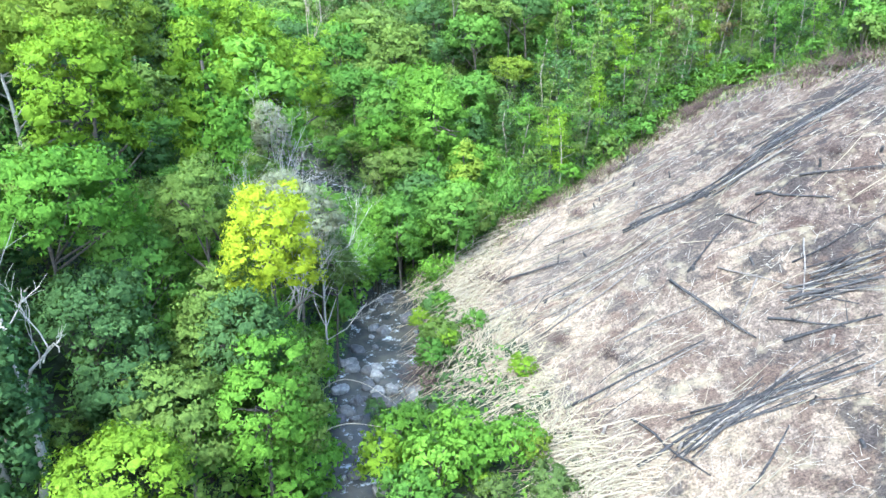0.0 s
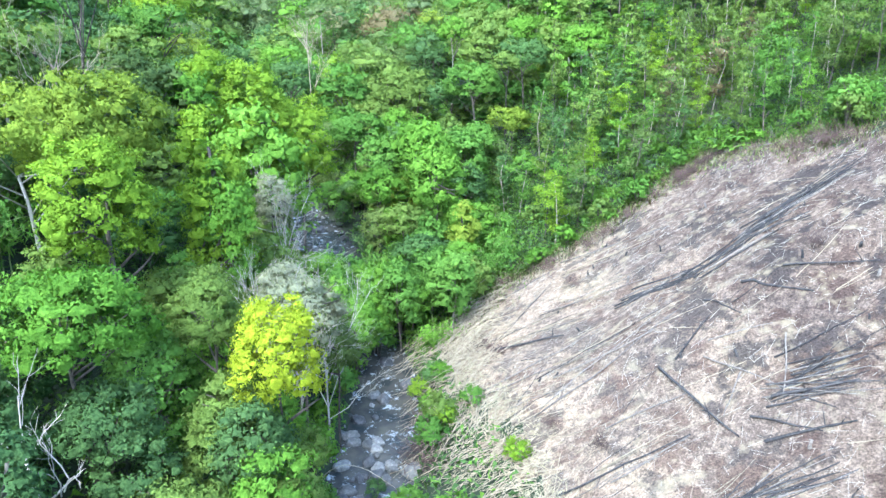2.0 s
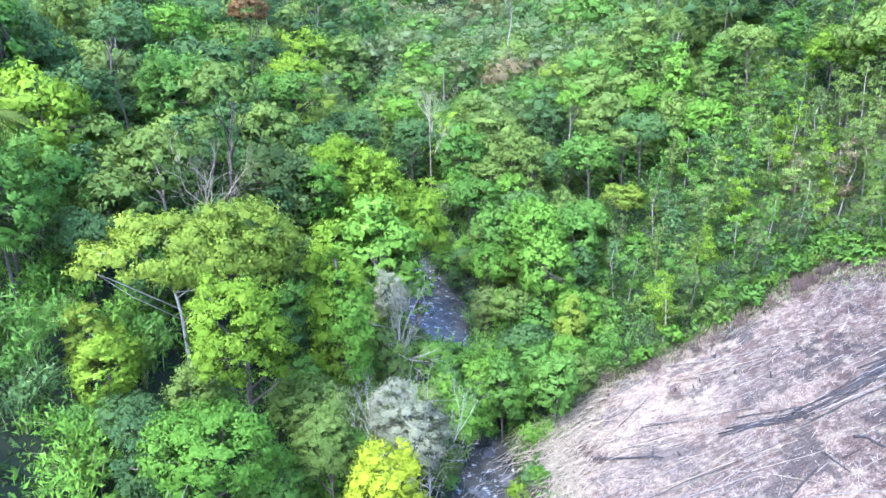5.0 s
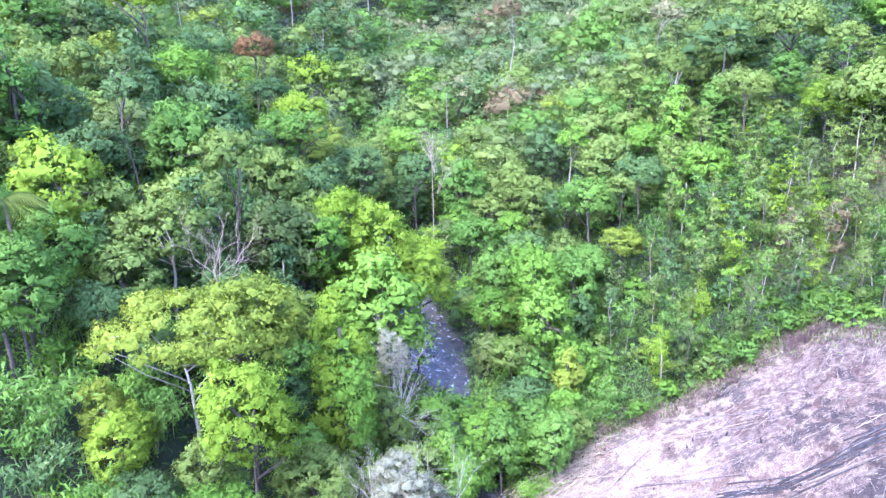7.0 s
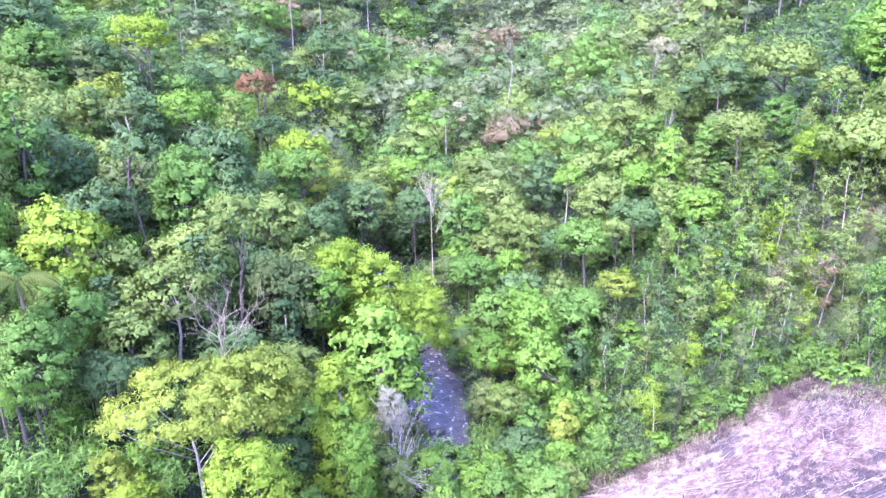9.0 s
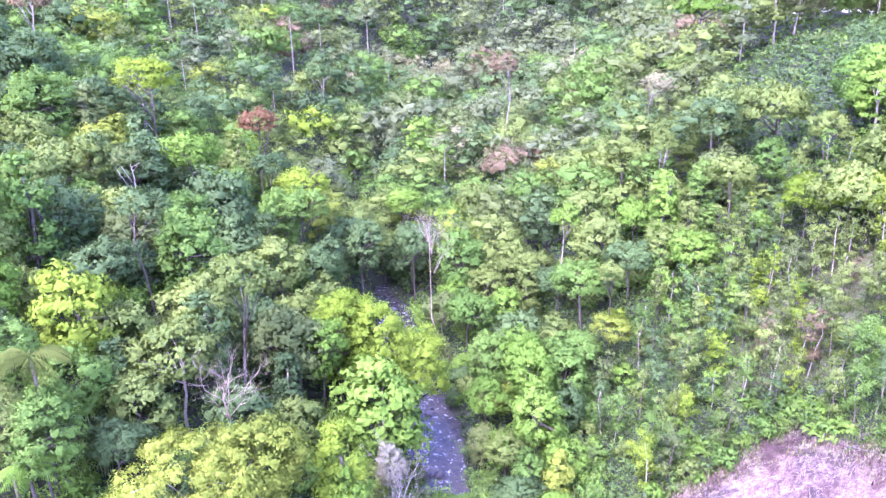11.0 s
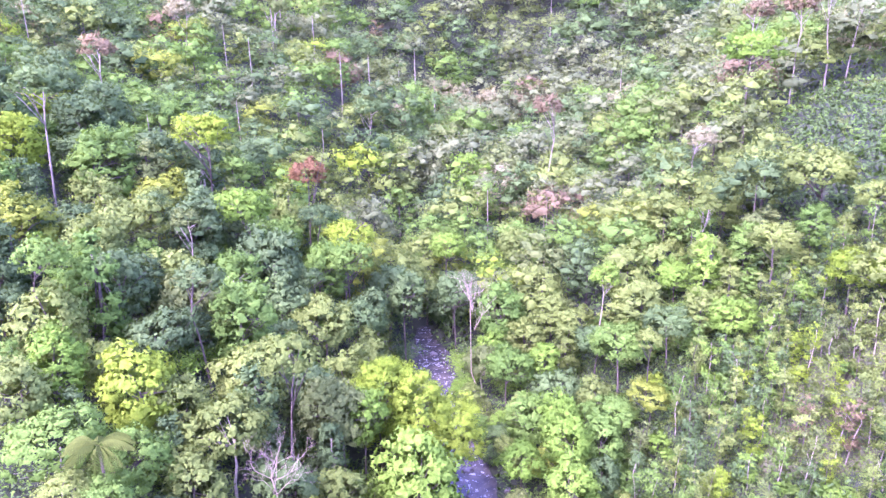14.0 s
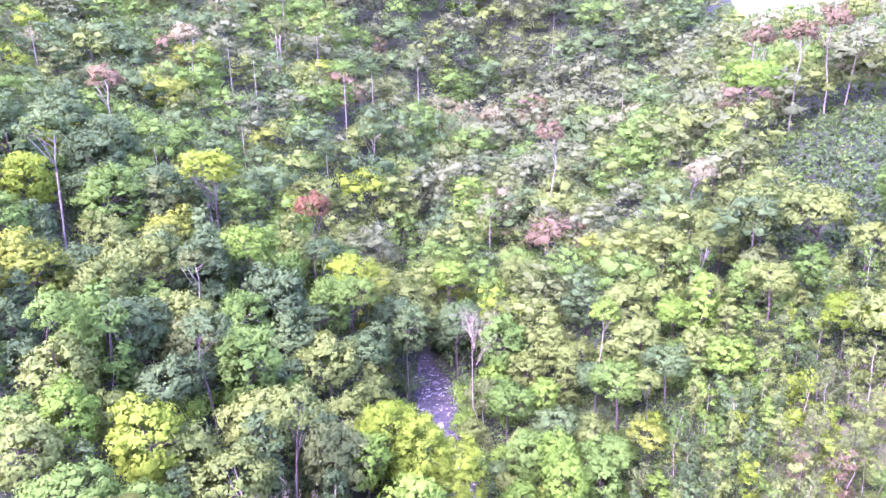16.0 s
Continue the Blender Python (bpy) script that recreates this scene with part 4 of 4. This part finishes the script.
        far_heap.tube([base - [0, 0, 1], base + [0.2, 0.1, top * 0.5], base + [0, 0, top]], [0.17 * size, 0.13 * size, 0.07 * size], 4, int(kind == "tall"), cap=False)
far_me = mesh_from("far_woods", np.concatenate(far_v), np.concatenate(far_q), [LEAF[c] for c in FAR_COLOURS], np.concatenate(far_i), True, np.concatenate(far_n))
tagged(new("far_woods", far_me), "dense mixed forest covering the far valley sides", "forest", kind="stuff")
tagged(new("far_trunks", far_heap.mesh("far_trunks", [BARK, PALE_BARK], True)), "slender grey trunks of the far forest", "forest", kind="stuff")


def fern_mesh(seed):
    """A rosette of broad arching fronds."""
    g, h = np.random.default_rng(seed), Heap()
    for k in range(13):
        a, n, up = k * 2.4 + g.random(), 0.9 + 0.7 * g.random(), 0.7 + 0.7 * g.random()
        out, side, f = np.array([math.cos(a), math.sin(a), 0]), np.array([-math.sin(a), math.cos(a), 0]), np.linspace(0, 1, 6)
        mid = out * (f * n)[:, None] + np.array([0, 0, 1.0]) * ((up * f - (0.4 + 0.55 * up) * f ** 2) * n)[:, None]
        w = (0.19 * np.sin(np.linspace(0.25, 3.05, 6)))[:, None]
        v = np.concatenate([mid - side * w + [0, 0, 0.04], mid + side * w + [0, 0, 0.04], mid])
        h.add(v, [(i, 12 + i, 13 + i, i + 1) for i in range(5)] + [(12 + i, 6 + i, 7 + i, 13 + i) for i in range(5)])
    return h.mesh("fern", [LEAF["fresh"]], True)


FERNS = [fern_mesh(s) for s in (1, 2, 3)]
for k in range(90):
    f = r.random() * 2.99
    (xa, ya), (xb, yb) = CUT[11 + int(f)], CUT[12 + int(f)]
    x, y = xa + (xb - xa) * (f % 1) + 0.8 * r.normal(), ya + (yb - ya) * (f % 1) + 0.8 + 6.0 * r.random()
    fern = new("fern", FERNS[k % 3])
    fern.matrix_basis = pose(x, y, float(height(x, y)) + 0.1, 0, 0, 360 * r.random()) @ Matrix.Scale(0.6 + 0.5 * r.random(), 4)
    set_material(fern, LEAF[pick(r, {"fresh": 4, "grass": 3, "mid": 2})])
    tagged(fern, "lush green fern with broad arching fronds above the clearing", "fern", "ferns above the clearing")


# undergrowth: a hummocky carpet of leaves and grass under and between the trees
def carpet(name, count, area, colours, leaf, lift, label, slim=0.5, upright=0.5, seed=3, blade=False, line=None):
    g = np.random.default_rng(seed)
    x = area[0] + (area[1] - area[0]) * g.random(count)
    y = area[2] + (area[3] - area[2]) * g.random(count)
    if line:
        s = g.random(count) * (len(line) - 1)
        a, b = np.array(line)[s.astype(int)], np.array(line)[s.astype(int) + 1]
        x, y = (a + (b - a) * (s % 1)[:, None] + g.normal(size=(count, 2)) * 1.5).T
    sx, hw = stream_x(y), stream_half(y)
    ok = (~inside(x, y) | bool(line)) & (np.abs(x - sx) > hw + 0.5) & (x < 0.66 * y + 12) & (x > -1.4 * y)
    ok &= ~(inside(x, y, BARE_PATCH) & (g.random(count) < 0.25))
    x, y = x[ok], y[ok]
    hum = 0.5 + 0.5 * np.sin(x * 1.1 + 1.7 * np.sin(y * 0.6)) * np.sin(y * 1.25 + 1.3 * np.sin(x * 0.7))
    z = height(x, y) + lift * (0.15 + hum) * np.sqrt(g.random(len(x)))
    nrm = unit(g.normal(size=(len(x), 3)) * upright + [0, 0, 0.8])
    size = leaf * (0.6 + 0.8 * g.random(len(x)))
    v, q = leaf_blades(np.stack([x, y, z], 1), nrm, size, size * slim, g, 0.2, blade)
    pat = 0.5 + 0.5 * np.sin(x * 0.23 + 2 * np.sin(y * 0.13)) * np.sin(y * 0.29 + 1.1) + 0.35 * g.normal(size=len(x))
    idx = np.clip((pat * len(colours)).astype(int), 0, len(colours) - 1)
    soft = unit(g.normal(size=(len(x), 3)) * 0.22 + np.stack([-np.cos(x * 1.1) * 0.4, -np.cos(y * 1.25) * 0.4, np.ones(len(x))], 1))
    return tagged(new(name, mesh_from(name, v, q, [LEAF[c] for c in colours], idx, True, np.repeat(soft, 3, 0))), label, "undergrowth", kind="stuff")


carpet("undergrowth", 28000, (-60, 6, 22, 80), ["deep", "mid", "deep", "blue", "fresh"], 0.5, 1.5, "dense leafy undergrowth beneath the trees", seed=4)
carpet("undergrowth", 46000, (-130, 30, 62, 135), ["deep", "mid", "blue", "mid", "deep"], 0.6, 3.2, "dense leafy undergrowth on the valley side", seed=5)
carpet("undergrowth", 42000, (-240, 120, 128, 225), ["deep", "mid", "blue", "mid", "deep"], 1.1, 3.0, "thick undergrowth on the far valley sides", seed=8)
carpet("undergrowth", 26000, (-400, 120, 225, 430), ["deep", "mid", "blue", "mid", "deep"], 1.8, 3.4, "thick undergrowth at the head of the valley", seed=15)
carpet("undergrowth", 24000, (24, 140, 98, 205), ["deep", "blue", "mid", "blue"], 0.9, 0.9, "low scrub covering the upper slope", seed=14)
carpet("slope_grass", 120000, (-4, 62, 56, 122), ["mid", "grass", "olive", "grass", "mid"], 0.36, 1.7, "tall bright grass and ferns on the open slope", 0.3, 0.75, 6)
carpet("slope_grass", 70000, (-4, 62, 56, 122), ["grass", "mid", "olive", "mid", "grass"], 0.6, 0.8, "tall upright grass on the open slope", 0.13, 0.75, 9, True)
carpet("dry_grass", 15000, (0, 1, 0, 1), ["straw", "olive", "brown", "grass", "straw"], 0.5, 0.45, "dry grass along the upper edge of the clearing", 0.12, 0.6, 10, True, CUT[7:17])

carpet("dry_grass", 5000, (0, 1, 0, 1), ["brown", "straw", "brown", "olive"], 0.5, 0.3, "brown withered scrub along the edge of the clearing", 0.2, 0.7, 12, True, CUT[8:17])

# ---------------------------------------------------------------- boulders in the stream
def boulder_mesh(seed):
    g, bm = np.random.default_rng(seed), bmesh.new()
    bmesh.ops.create_icosphere(bm, subdivisions=3 if seed < 3 else 2, radius=1)
    off = Vector(g.random(3) * 40)
    for v in bm.verts:
        v.co *= 1 + 0.55 * noise.noise(v.co * 0.9 + off) + 0.14 * noise.noise(v.co * 2.6 + off)
        v.co.z *= 0.68
    for f in bm.faces:
        f.smooth = True
    me = bpy.data.meshes.new("boulder")
    bm.to_mesh(me)
    bm.free()
    me.materials.append(ROCK)
    return me


BOULDERS = [boulder_mesh(s) for s in range(6)]


def boulder(x, y, size, lift=0.1):
    b = new("boulder", BOULDERS[int(x * 31 + y * 17) % 3 + (3 if size < 0.4 else 0)])
    z = float(np.interp(y, BED_Y, BED_Z)) - 0.22
    b.matrix_basis = pose(x, y, max(z, float(height(x, y)) - 0.1) + lift * size, 0, 0, (x * 97 + y * 41) % 360) @ Matrix.Diagonal((size, size * 0.85, size, 1))
    return tagged(b, "water-worn grey boulder lying in the stream", "boulder", "stream boulders")


for x, y, size in ((-5.1, 53.5, 0.85), (-2.9, 56.0, 1.1), (-5.0, 47.0, 0.8), (-7.4, 44.2, 0.8), (-2.8, 41.2, 0.85), (-4.0, 42.6, 0.6), (-6.9, 50.2, 0.75), (-7.2, 48.0, 0.85), (-1.8, 43.6, 1.2), (-3.6, 43.8, 0.6),
                   (-8.6, 41.0, 1.0), (-5.8, 40.6, 0.5), (-6.6, 69.5, 0.9), (-5.8, 71.0, 0.8), (-7.4, 68.0, 0.8)):
    boulder(x, y, size * 0.8)
for k in range(26):
    y = 35 + 18 * r.random()
    boulder(float(stream_x(y) + r.normal() * 0.45 * stream_half(y)), y, 0.22 + 0.42 * r.random() ** 1.5, 0.08)
for k in range(110):
    y = 30 + 108 * r.random()
    j = r.normal() * 0.5
    boulder(float(stream_x(y) + j * 1.7 * stream_half(y)), y, (0.16 + 0.55 * r.random() ** 3) * (1.0 if y < 75 else 1.3), 0.05)


# ---------------------------------------------------------------- the burnt clearing
def slope_z(x, y):
    return float(height(x, y))


def log(name, x1, y1, x2, y2, w, material, label, category, group, seed, stubs=0, lift=0.12, parts=True):
    """A felled stem that lies along the slope, tapered, a little crooked, with broken stubs of branches."""
    g, h = np.random.default_rng(seed), Heap()
    f = np.linspace(0, 1, 7)
    xs, ys = x1 + (x2 - x1) * f, y1 + (y2 - y1) * f
    n = math.hypot(x2 - x1, y2 - y1)
    side = np.array([-(y2 - y1), x2 - x1]) / max(n, 0.1)
    s = np.cumsum(g.normal(size=7)) * 0.012 * n
    xs, ys = xs + side[0] * (s - s.mean()), ys + side[1] * (s - s.mean())
    zs = height(xs, ys)
    zs = np.maximum(zs, np.interp(f, (0, 1), (zs[0], zs[-1]))) + w * 0.7 + lift * g.random()
    pts = np.stack([xs, ys, zs], 1)
    o = pts[0].copy()
    pts = pts - o
    h.tube(pts, np.linspace(w, w * 0.45, 7), 7 if w > 0.06 else 5)
    for k in range(stubs):
        p = pts[int(g.integers(2, 6))]
        d = unit((g.normal(size=3) + [0, 0, 0.5])[None])[0]
        h.tube([p, p + d * (0.3 + 0.9 * g.random())], [w * 0.4, w * 0.12], 4)
    ob = new(name, h.mesh(name, [material], True))
    ob.matrix_basis = Matrix.Translation(o)
    return tagged(ob, label, category, group)


BURNT = [(15.2, 42.8, 17.6, 35.2), (12.2, 30.5, 18.1, 31.8), (13.6, 31.4, 20.9, 30.9), (10.2, 30.2, 15.4, 31.9), (15.4, 52.4, 19.9, 50.9), (19.7, 50.4, 26.5, 51.3), (21.6, 46.3, 24.9, 42.9), (24.0, 45.6, 28.8, 42.7),
         (21.6, 37.7, 25.3, 37.5), (20.1, 36.9, 24.4, 35.6), (7.5, 36.9, 15.5, 36.8), (19.3, 46.8, 20.8, 43.9), (18.8, 34.4, 23.2, 33.3), (14.4, 26.9, 17.0, 29.0), (10.4, 33.5, 13.2, 28.4), (4.7, 55.4, 10.2, 52.0),
         (16.2, 43.0, 19.3, 45.1), (18.6, 36.1, 21.6, 33.6), (24, 51.8, 33, 54.5), (22, 51.5, 28, 50.6)]
for k, (x1, y1, x2, y2) in enumerate(BURNT):
    log("charred_log", x1, y1, x2, y2, 0.08 if k % 3 else 0.11, CHARRED, "charred felled trunk lying on the burnt slope", "log", "charred logs", k, 4)
    if k in (1, 2, 4, 5, 8, 9, 18):     # bundles of thinner burnt poles beside the trunk
        for j in range(11):
            dx, dy = r.normal(size=2) * 0.6
            log("charred_pole", x1 + dx, y1 + dy, x2 + r.normal() * 0.8, y2 + r.normal() * 0.7, 0.035 + 0.04 * r.random(), CHARRED if j % 4 else LOG_WOOD, "thin charred pole in a bundle of felled stems", "pole", "charred poles", 50 + 7 * k + j, 2)
POLES = [(2.5, 75.0, 6.1, 70.4), (6.9, 43.6, 18.6, 47.5), (8.5, 46.3, 15.7, 46.2), (2.9, 49.6, 12.8, 50.1), (18.0, 42.2, 20.9, 37.3), (18.5, 43.3, 22.1, 41.9), (22.5, 40.8, 20.7, 36.6), (32.1, 68.0, 37.7, 67.6),
         (0.8, 54.7, 6.1, 60.4), (11.2, 40.2, 16.3, 40.3), (12.1, 66.2, 20.9, 60.8), (5.9, 64.1, 11.1, 65.2), (10.6, 36.1, 15.5, 36.7), (19.4, 39.8, 17.5, 37.1), (7.2, 44.4, 17.0, 48.3), (3.2, 48.6, 11.4, 48.0), (-1.2, 64.6, 3.6, 60.6), (-1.0, 65.4, 2.8, 61.4), (-0.6, 63.6, 4.4, 60.8), (26.5, 70.6, 31.0, 68.2), (28.4, 71.2, 33.0, 64.0), (20.0, 69.8, 25.0, 69.4)]
for k, (x1, y1, x2, y2) in enumerate(POLES):
    log("felled_pole", x1, y1, x2, y2, 0.06, LOG_WOOD, "weathered felled pole lying across the cleared slope", "pole", "felled poles", 200 + k, 3)
SHEAVES = [(8.9, 47.3, 19.3, 48.3), (5.7, 55.5, 14.5, 53.6), (6.8, 57.4, 20.1, 53.4), (4.8, 45.6, 11.1, 45.0), (9.5, 36.9, 15.7, 37.4), (4.8, 56.9, 11.5, 62.8), (12.0, 63.0, 21.0, 59.0)]
for k, (x1, y1, x2, y2) in enumerate(SHEAVES):
    for j in range(5):
        f, g = 0.35 * r.random(), 0.65 + 0.35 * r.random()
        dx, dy = r.normal(size=2) * 0.55
        log("felled_pole", x1 + (x2 - x1) * f + dx, y1 + (y2 - y1) * f + dy, x1 + (x2 - x1) * g + r.normal() * 0.5, y1 + (y2 - y1) * g + r.normal() * 0.6, 0.022 + 0.026 * r.random(), (CULM, LOG_WOOD, CHARRED, LOG_WOOD)[j % 4],
            "long thin felled pole lying down the cleared slope", "pole", "felled poles", 700 + 11 * k + j, 1)
culms = 0
for k in range(900):
    x, y = 1 + 40 * r.random(), 26 + 46 * r.random()
    if not inside(x, y) or culms >= 100 or x > 0.62 * y + 4:
        continue
    edge = x - (1.5 + 4.0 * (y < 48))
    if r.random() > 0.25 + 0.75 * math.exp(-max(edge, 0) / 7):
        continue
    a, n = r.normal() * 0.45 + (0.12 if y < 50 else -0.25), 1.5 + 3.5 * r.random()
    culms += 1
    pale = r.random() < 0.7
    log("bamboo_culm", x, y, x + math.cos(a) * n, y + math.sin(a) * n, 0.02 + 0.018 * r.random(), CULM if pale else CHARRED, "dry straw-coloured bamboo culm lying on the slope" if pale else "scorched bamboo culm lying on the slope",
        "bamboo culm", "felled bamboo culms", 400 + k, 0)

# heap of dry bamboo tops spilling over the lower edge of the clearing
heap = Heap()
EDGE = [(7.6, 28), (7.4, 31), (7.0, 35), (5.8, 40), (4.2, 45), (2.2, 51), (0.6, 57), (2.8, 62.5)]
BUNDLES = [(8.6, 28.6, 178, 70), (9.6, 30.2, 172, 60), (7.4, 33.0, 165, 60), (4.8, 38.6, 200, 50), (4.0, 42.2, 205, 50), (2.0, 61.0, 215, 60), (0.2, 60.0, 222, 60), (-1.4, 61.0, 228, 40), (3.6, 64.5, 205, 40), (2.4, 47.0, 245, 40),
           (7.0, 29.5, 195, 54), (7.6, 32.0, 170, 48), (6.4, 35.5, 225, 36), (5.6, 39.5, 170, 42), (4.6, 43.0, 200, 36), (3.6, 46.5, 235, 42), (2.2, 50.0, 250, 36), (2.6, 54.0, 215, 48), (2.0, 57.5, 190, 54), (4.0, 60.5, 175, 48), (5.6, 64.0, 185, 30), (0.3, 47.6, 238, 45), (-0.3, 51.6, 228, 45), (0.9, 44.8, 212, 45), (2.0, 42.4, 205, 40), (0.2, 55.2, 214, 45)]
for bx, by, way, many in BUNDLES:
    for k in range(int(many * 0.75)):
        p = np.array([bx, by]) + r.normal(size=2) * [1.1, 1.3]
        ang = math.radians(way + r.normal() * 24)
        n = 1.4 + 3.0 * r.random() ** 1.4
        d = np.array([math.cos(ang), math.sin(ang)])
        a, b = p - d * n * 0.3, p + d * n
        up = 0.1 + 0.8 * r.random() ** 1.5
        sag = 0.25 * r.random()
        heap.tube([(a[0], a[1], slope_z(*a) + up * 0.5), (p[0], p[1], slope_z(*p) + up + 0.1), (b[0], b[1], max(slope_z(*b) + 0.1, slope_z(*p) + up - sag - 0.35 * n))], [0.03, 0.025, 0.010], 4, 0, cap=False)
hp = np.array([EDGE[int(i)] for i in r.integers(0, len(EDGE), 3200)]) + r.normal(size=(3200, 2)) * [0.9, 2.2]
hz = height(hp[:, 0], hp[:, 1]) + 0.1 + 0.6 * r.random(3200)
v, q = leaf_blades(np.column_stack([hp, hz]), unit(r.normal(size=(3200, 3)) * 0.4 + [-0.4, 0, 0.8]), 0.75, 0.05, r)
heap.add(v, q, 1)
for k in range(95):      # long culms thrown out over the bank at the clearing's tip
    p = np.array([3.4, 59.0]) + r.normal(size=2) * [1.5, 3.0]
    ang, n = math.radians(216 + r.normal() * 17), 3.0 + 3.6 * r.random()
    d = np.array([math.cos(ang), math.sin(ang)])
    e, up = p + d * n, 0.3 + 1.0 * r.random()
    top, w = slope_z(*p) + up, 0.024 + 0.018 * r.random()
    end = max(slope_z(*e) + 0.2, top - 0.30 * n - 0.3 * r.random())
    q = (p + e) / 2
    heap.tube([(p[0], p[1], top), (q[0], q[1], max(slope_z(*q) + 0.15, 0.45 * top + 0.55 * end + 0.25)), (e[0], e[1], end)], [w, w * 0.9, w * 0.4], 4, 0, cap=False)
tagged(new("bamboo_heap", heap.mesh("bamboo_heap", [CULM, LEAF["straw"]], True)), "tangled heap of dry straw-coloured bamboo spilling down the bank", "brushwood", kind="stuff")

# litter of twigs and straw over the whole clearing
litter = Heap()
for k in range(9000):
    x, y = 42 * r.random(), 24 + 49 * r.random()
    if not inside(x, y) or x > 0.66 * y + 4:
        continue
    a, n = r.random() * 6.283, 0.15 + 1.1 * r.random() ** 2.5
    e = (x + math.cos(a) * n, y + math.sin(a) * n)
    w = 0.008 + 0.009 * r.random()
    litter.tube([(x, y, slope_z(x, y) + 0.03), (e[0], e[1], slope_z(*e) + 0.05 + 0.15 * r.random())], [w, w * 0.5], 3, 0 if r.random() < 0.6 else 1, cap=False)
tagged(new("twig_litter", litter.mesh("twig_litter", [GREY_WOOD, BRUSHWOOD])), "scattered twigs and straw on the burnt soil", "litter", kind="stuff")


def stump(x, y, seed):
    g, h = np.random.default_rng(seed), Heap()
    w, n = 0.05 + 0.06 * g.random(), 0.2 + 0.4 * g.random()
    lean = g.normal(size=2) * 0.12
    h.tube([(0, 0, -0.2), (lean[0] * 0.3, lean[1] * 0.3, n * 0.3), (lean[0], lean[1], n)], [w * 1.5, w, w * 0.85], 8)
    ob = new("stump", h.mesh("stump", [LOG_WOOD if g.random() < 0.4 else CHARRED], True))
    ob.matrix_basis = pose(x, y, slope_z(x, y))
    return tagged(ob, "short cut stump on the burnt slope", "stump", "stumps")


stumps = 0
for k in range(300):
    x, y = 4 + 34 * r.random(), 26 + 44 * r.random()
    if inside(x, y) and stumps < 38 and x < 0.62 * y + 4:
        stumps += 1
        stump(x, y, k)


def brush(x, y, size, seed, material, label):
    g, h = np.random.default_rng(seed), Heap()
    for k in range(110):
        s = g.normal(size=3) * [0.5, 0.5, 0.1] * size
        d = unit((g.normal(size=3) * [1, 1, 0.6] + [0, 0, 0.7])[None])[0]
        e = s + d * size * (0.4 + 0.8 * g.random())
        h.tube([(s[0], s[1], max(s[2], 0)), (s + e) / 2 + g.normal(size=3) * 0.08 * size, e], [0.012 + 0.008 * size, 0.009 + 0.005 * size, 0.005], 3, cap=False)
    ob = new("dry_brush", h.mesh("dry_brush", [material]))
    ob.matrix_basis = pose(x, y, slope_z(x, y))
    return tagged(ob, label, "brushwood", "dry brush piles")


for k, (x, y, size) in enumerate(((34.3, 61.0, 1.9), (35.5, 59.5, 1.6), (32.8, 62.8, 1.2), (4.2, 56.5, 1.5), (5.4, 55.0, 1.2), (10.8, 39.3, 0.9), (26.5, 46.2, 0.9), (22.4, 69.6, 1.0), (25.4, 71.0, 1.1), (8.2, 42.8, 0.9), (12.6, 60.5, 1.0), (2.2, 59.4, 1.6), (3.4, 61.6, 1.5), (1.2, 57.0, 1.3), (-1.4, 45.4, 2.0), (-0.8, 47.4, 1.7), (-0.6, 43.6, 1.8), (-1.2, 49.6, 1.4))):
    brush(x, y, size, 900 + k, BRUSHWOOD, "pile of dry brown brushwood")


# a band of brown brushwood just inside the clearing's upper edge
for k in range(26):
    f = r.random() * 5.98
    (xa, ya), (xb, yb) = CUT[9 + int(f)], CUT[10 + int(f)]
    g = f % 1
    brush(xa + (xb - xa) * g + 0.6 * r.random(), ya + (yb - ya) * g - 0.8 - 1.6 * r.random(), 0.5 + 0.5 * r.random(), 940 + k, BRUSHWOOD, "low tangle of dry brown brushwood at the clearing's edge")


def bent_stem(points, label):
    h = Heap()
    f = np.linspace(0, 1, 14)
    p = np.array(points, float)
    pts = np.stack([np.interp(f, np.linspace(0, 1, len(p)), p[:, i]) for i in range(3)], 1)
    pts[1:-1] = (pts[:-2] + 2 * pts[1:-1] + pts[2:]) / 4
    o = pts[0].copy()
    h.tube(pts - o, np.linspace(0.045, 0.015, 14), 6)
    ob = new("bent_stem", h.mesh("bent_stem", [PALE_BARK], True))
    ob.matrix_basis = Matrix.Translation(o)
    return tagged(ob, label, "stem", "bent stems")


bent_stem([(-8.6, 39.6, 0.4), (-8.1, 39.4, 2.4), (-6.6, 39.4, 3.4), (-5.0, 39.4, 3.0), (-3.1, 39.2, 1.6)], "thin pale stem bent in an arch over the stream")
bent_stem([(-7.9, 36.2, 0.2), (-7.0, 36.3, 1.7), (-5.6, 36.4, 2.0), (-3.8, 36.4, 1.7)], "thin pale stem bent low over the stream")
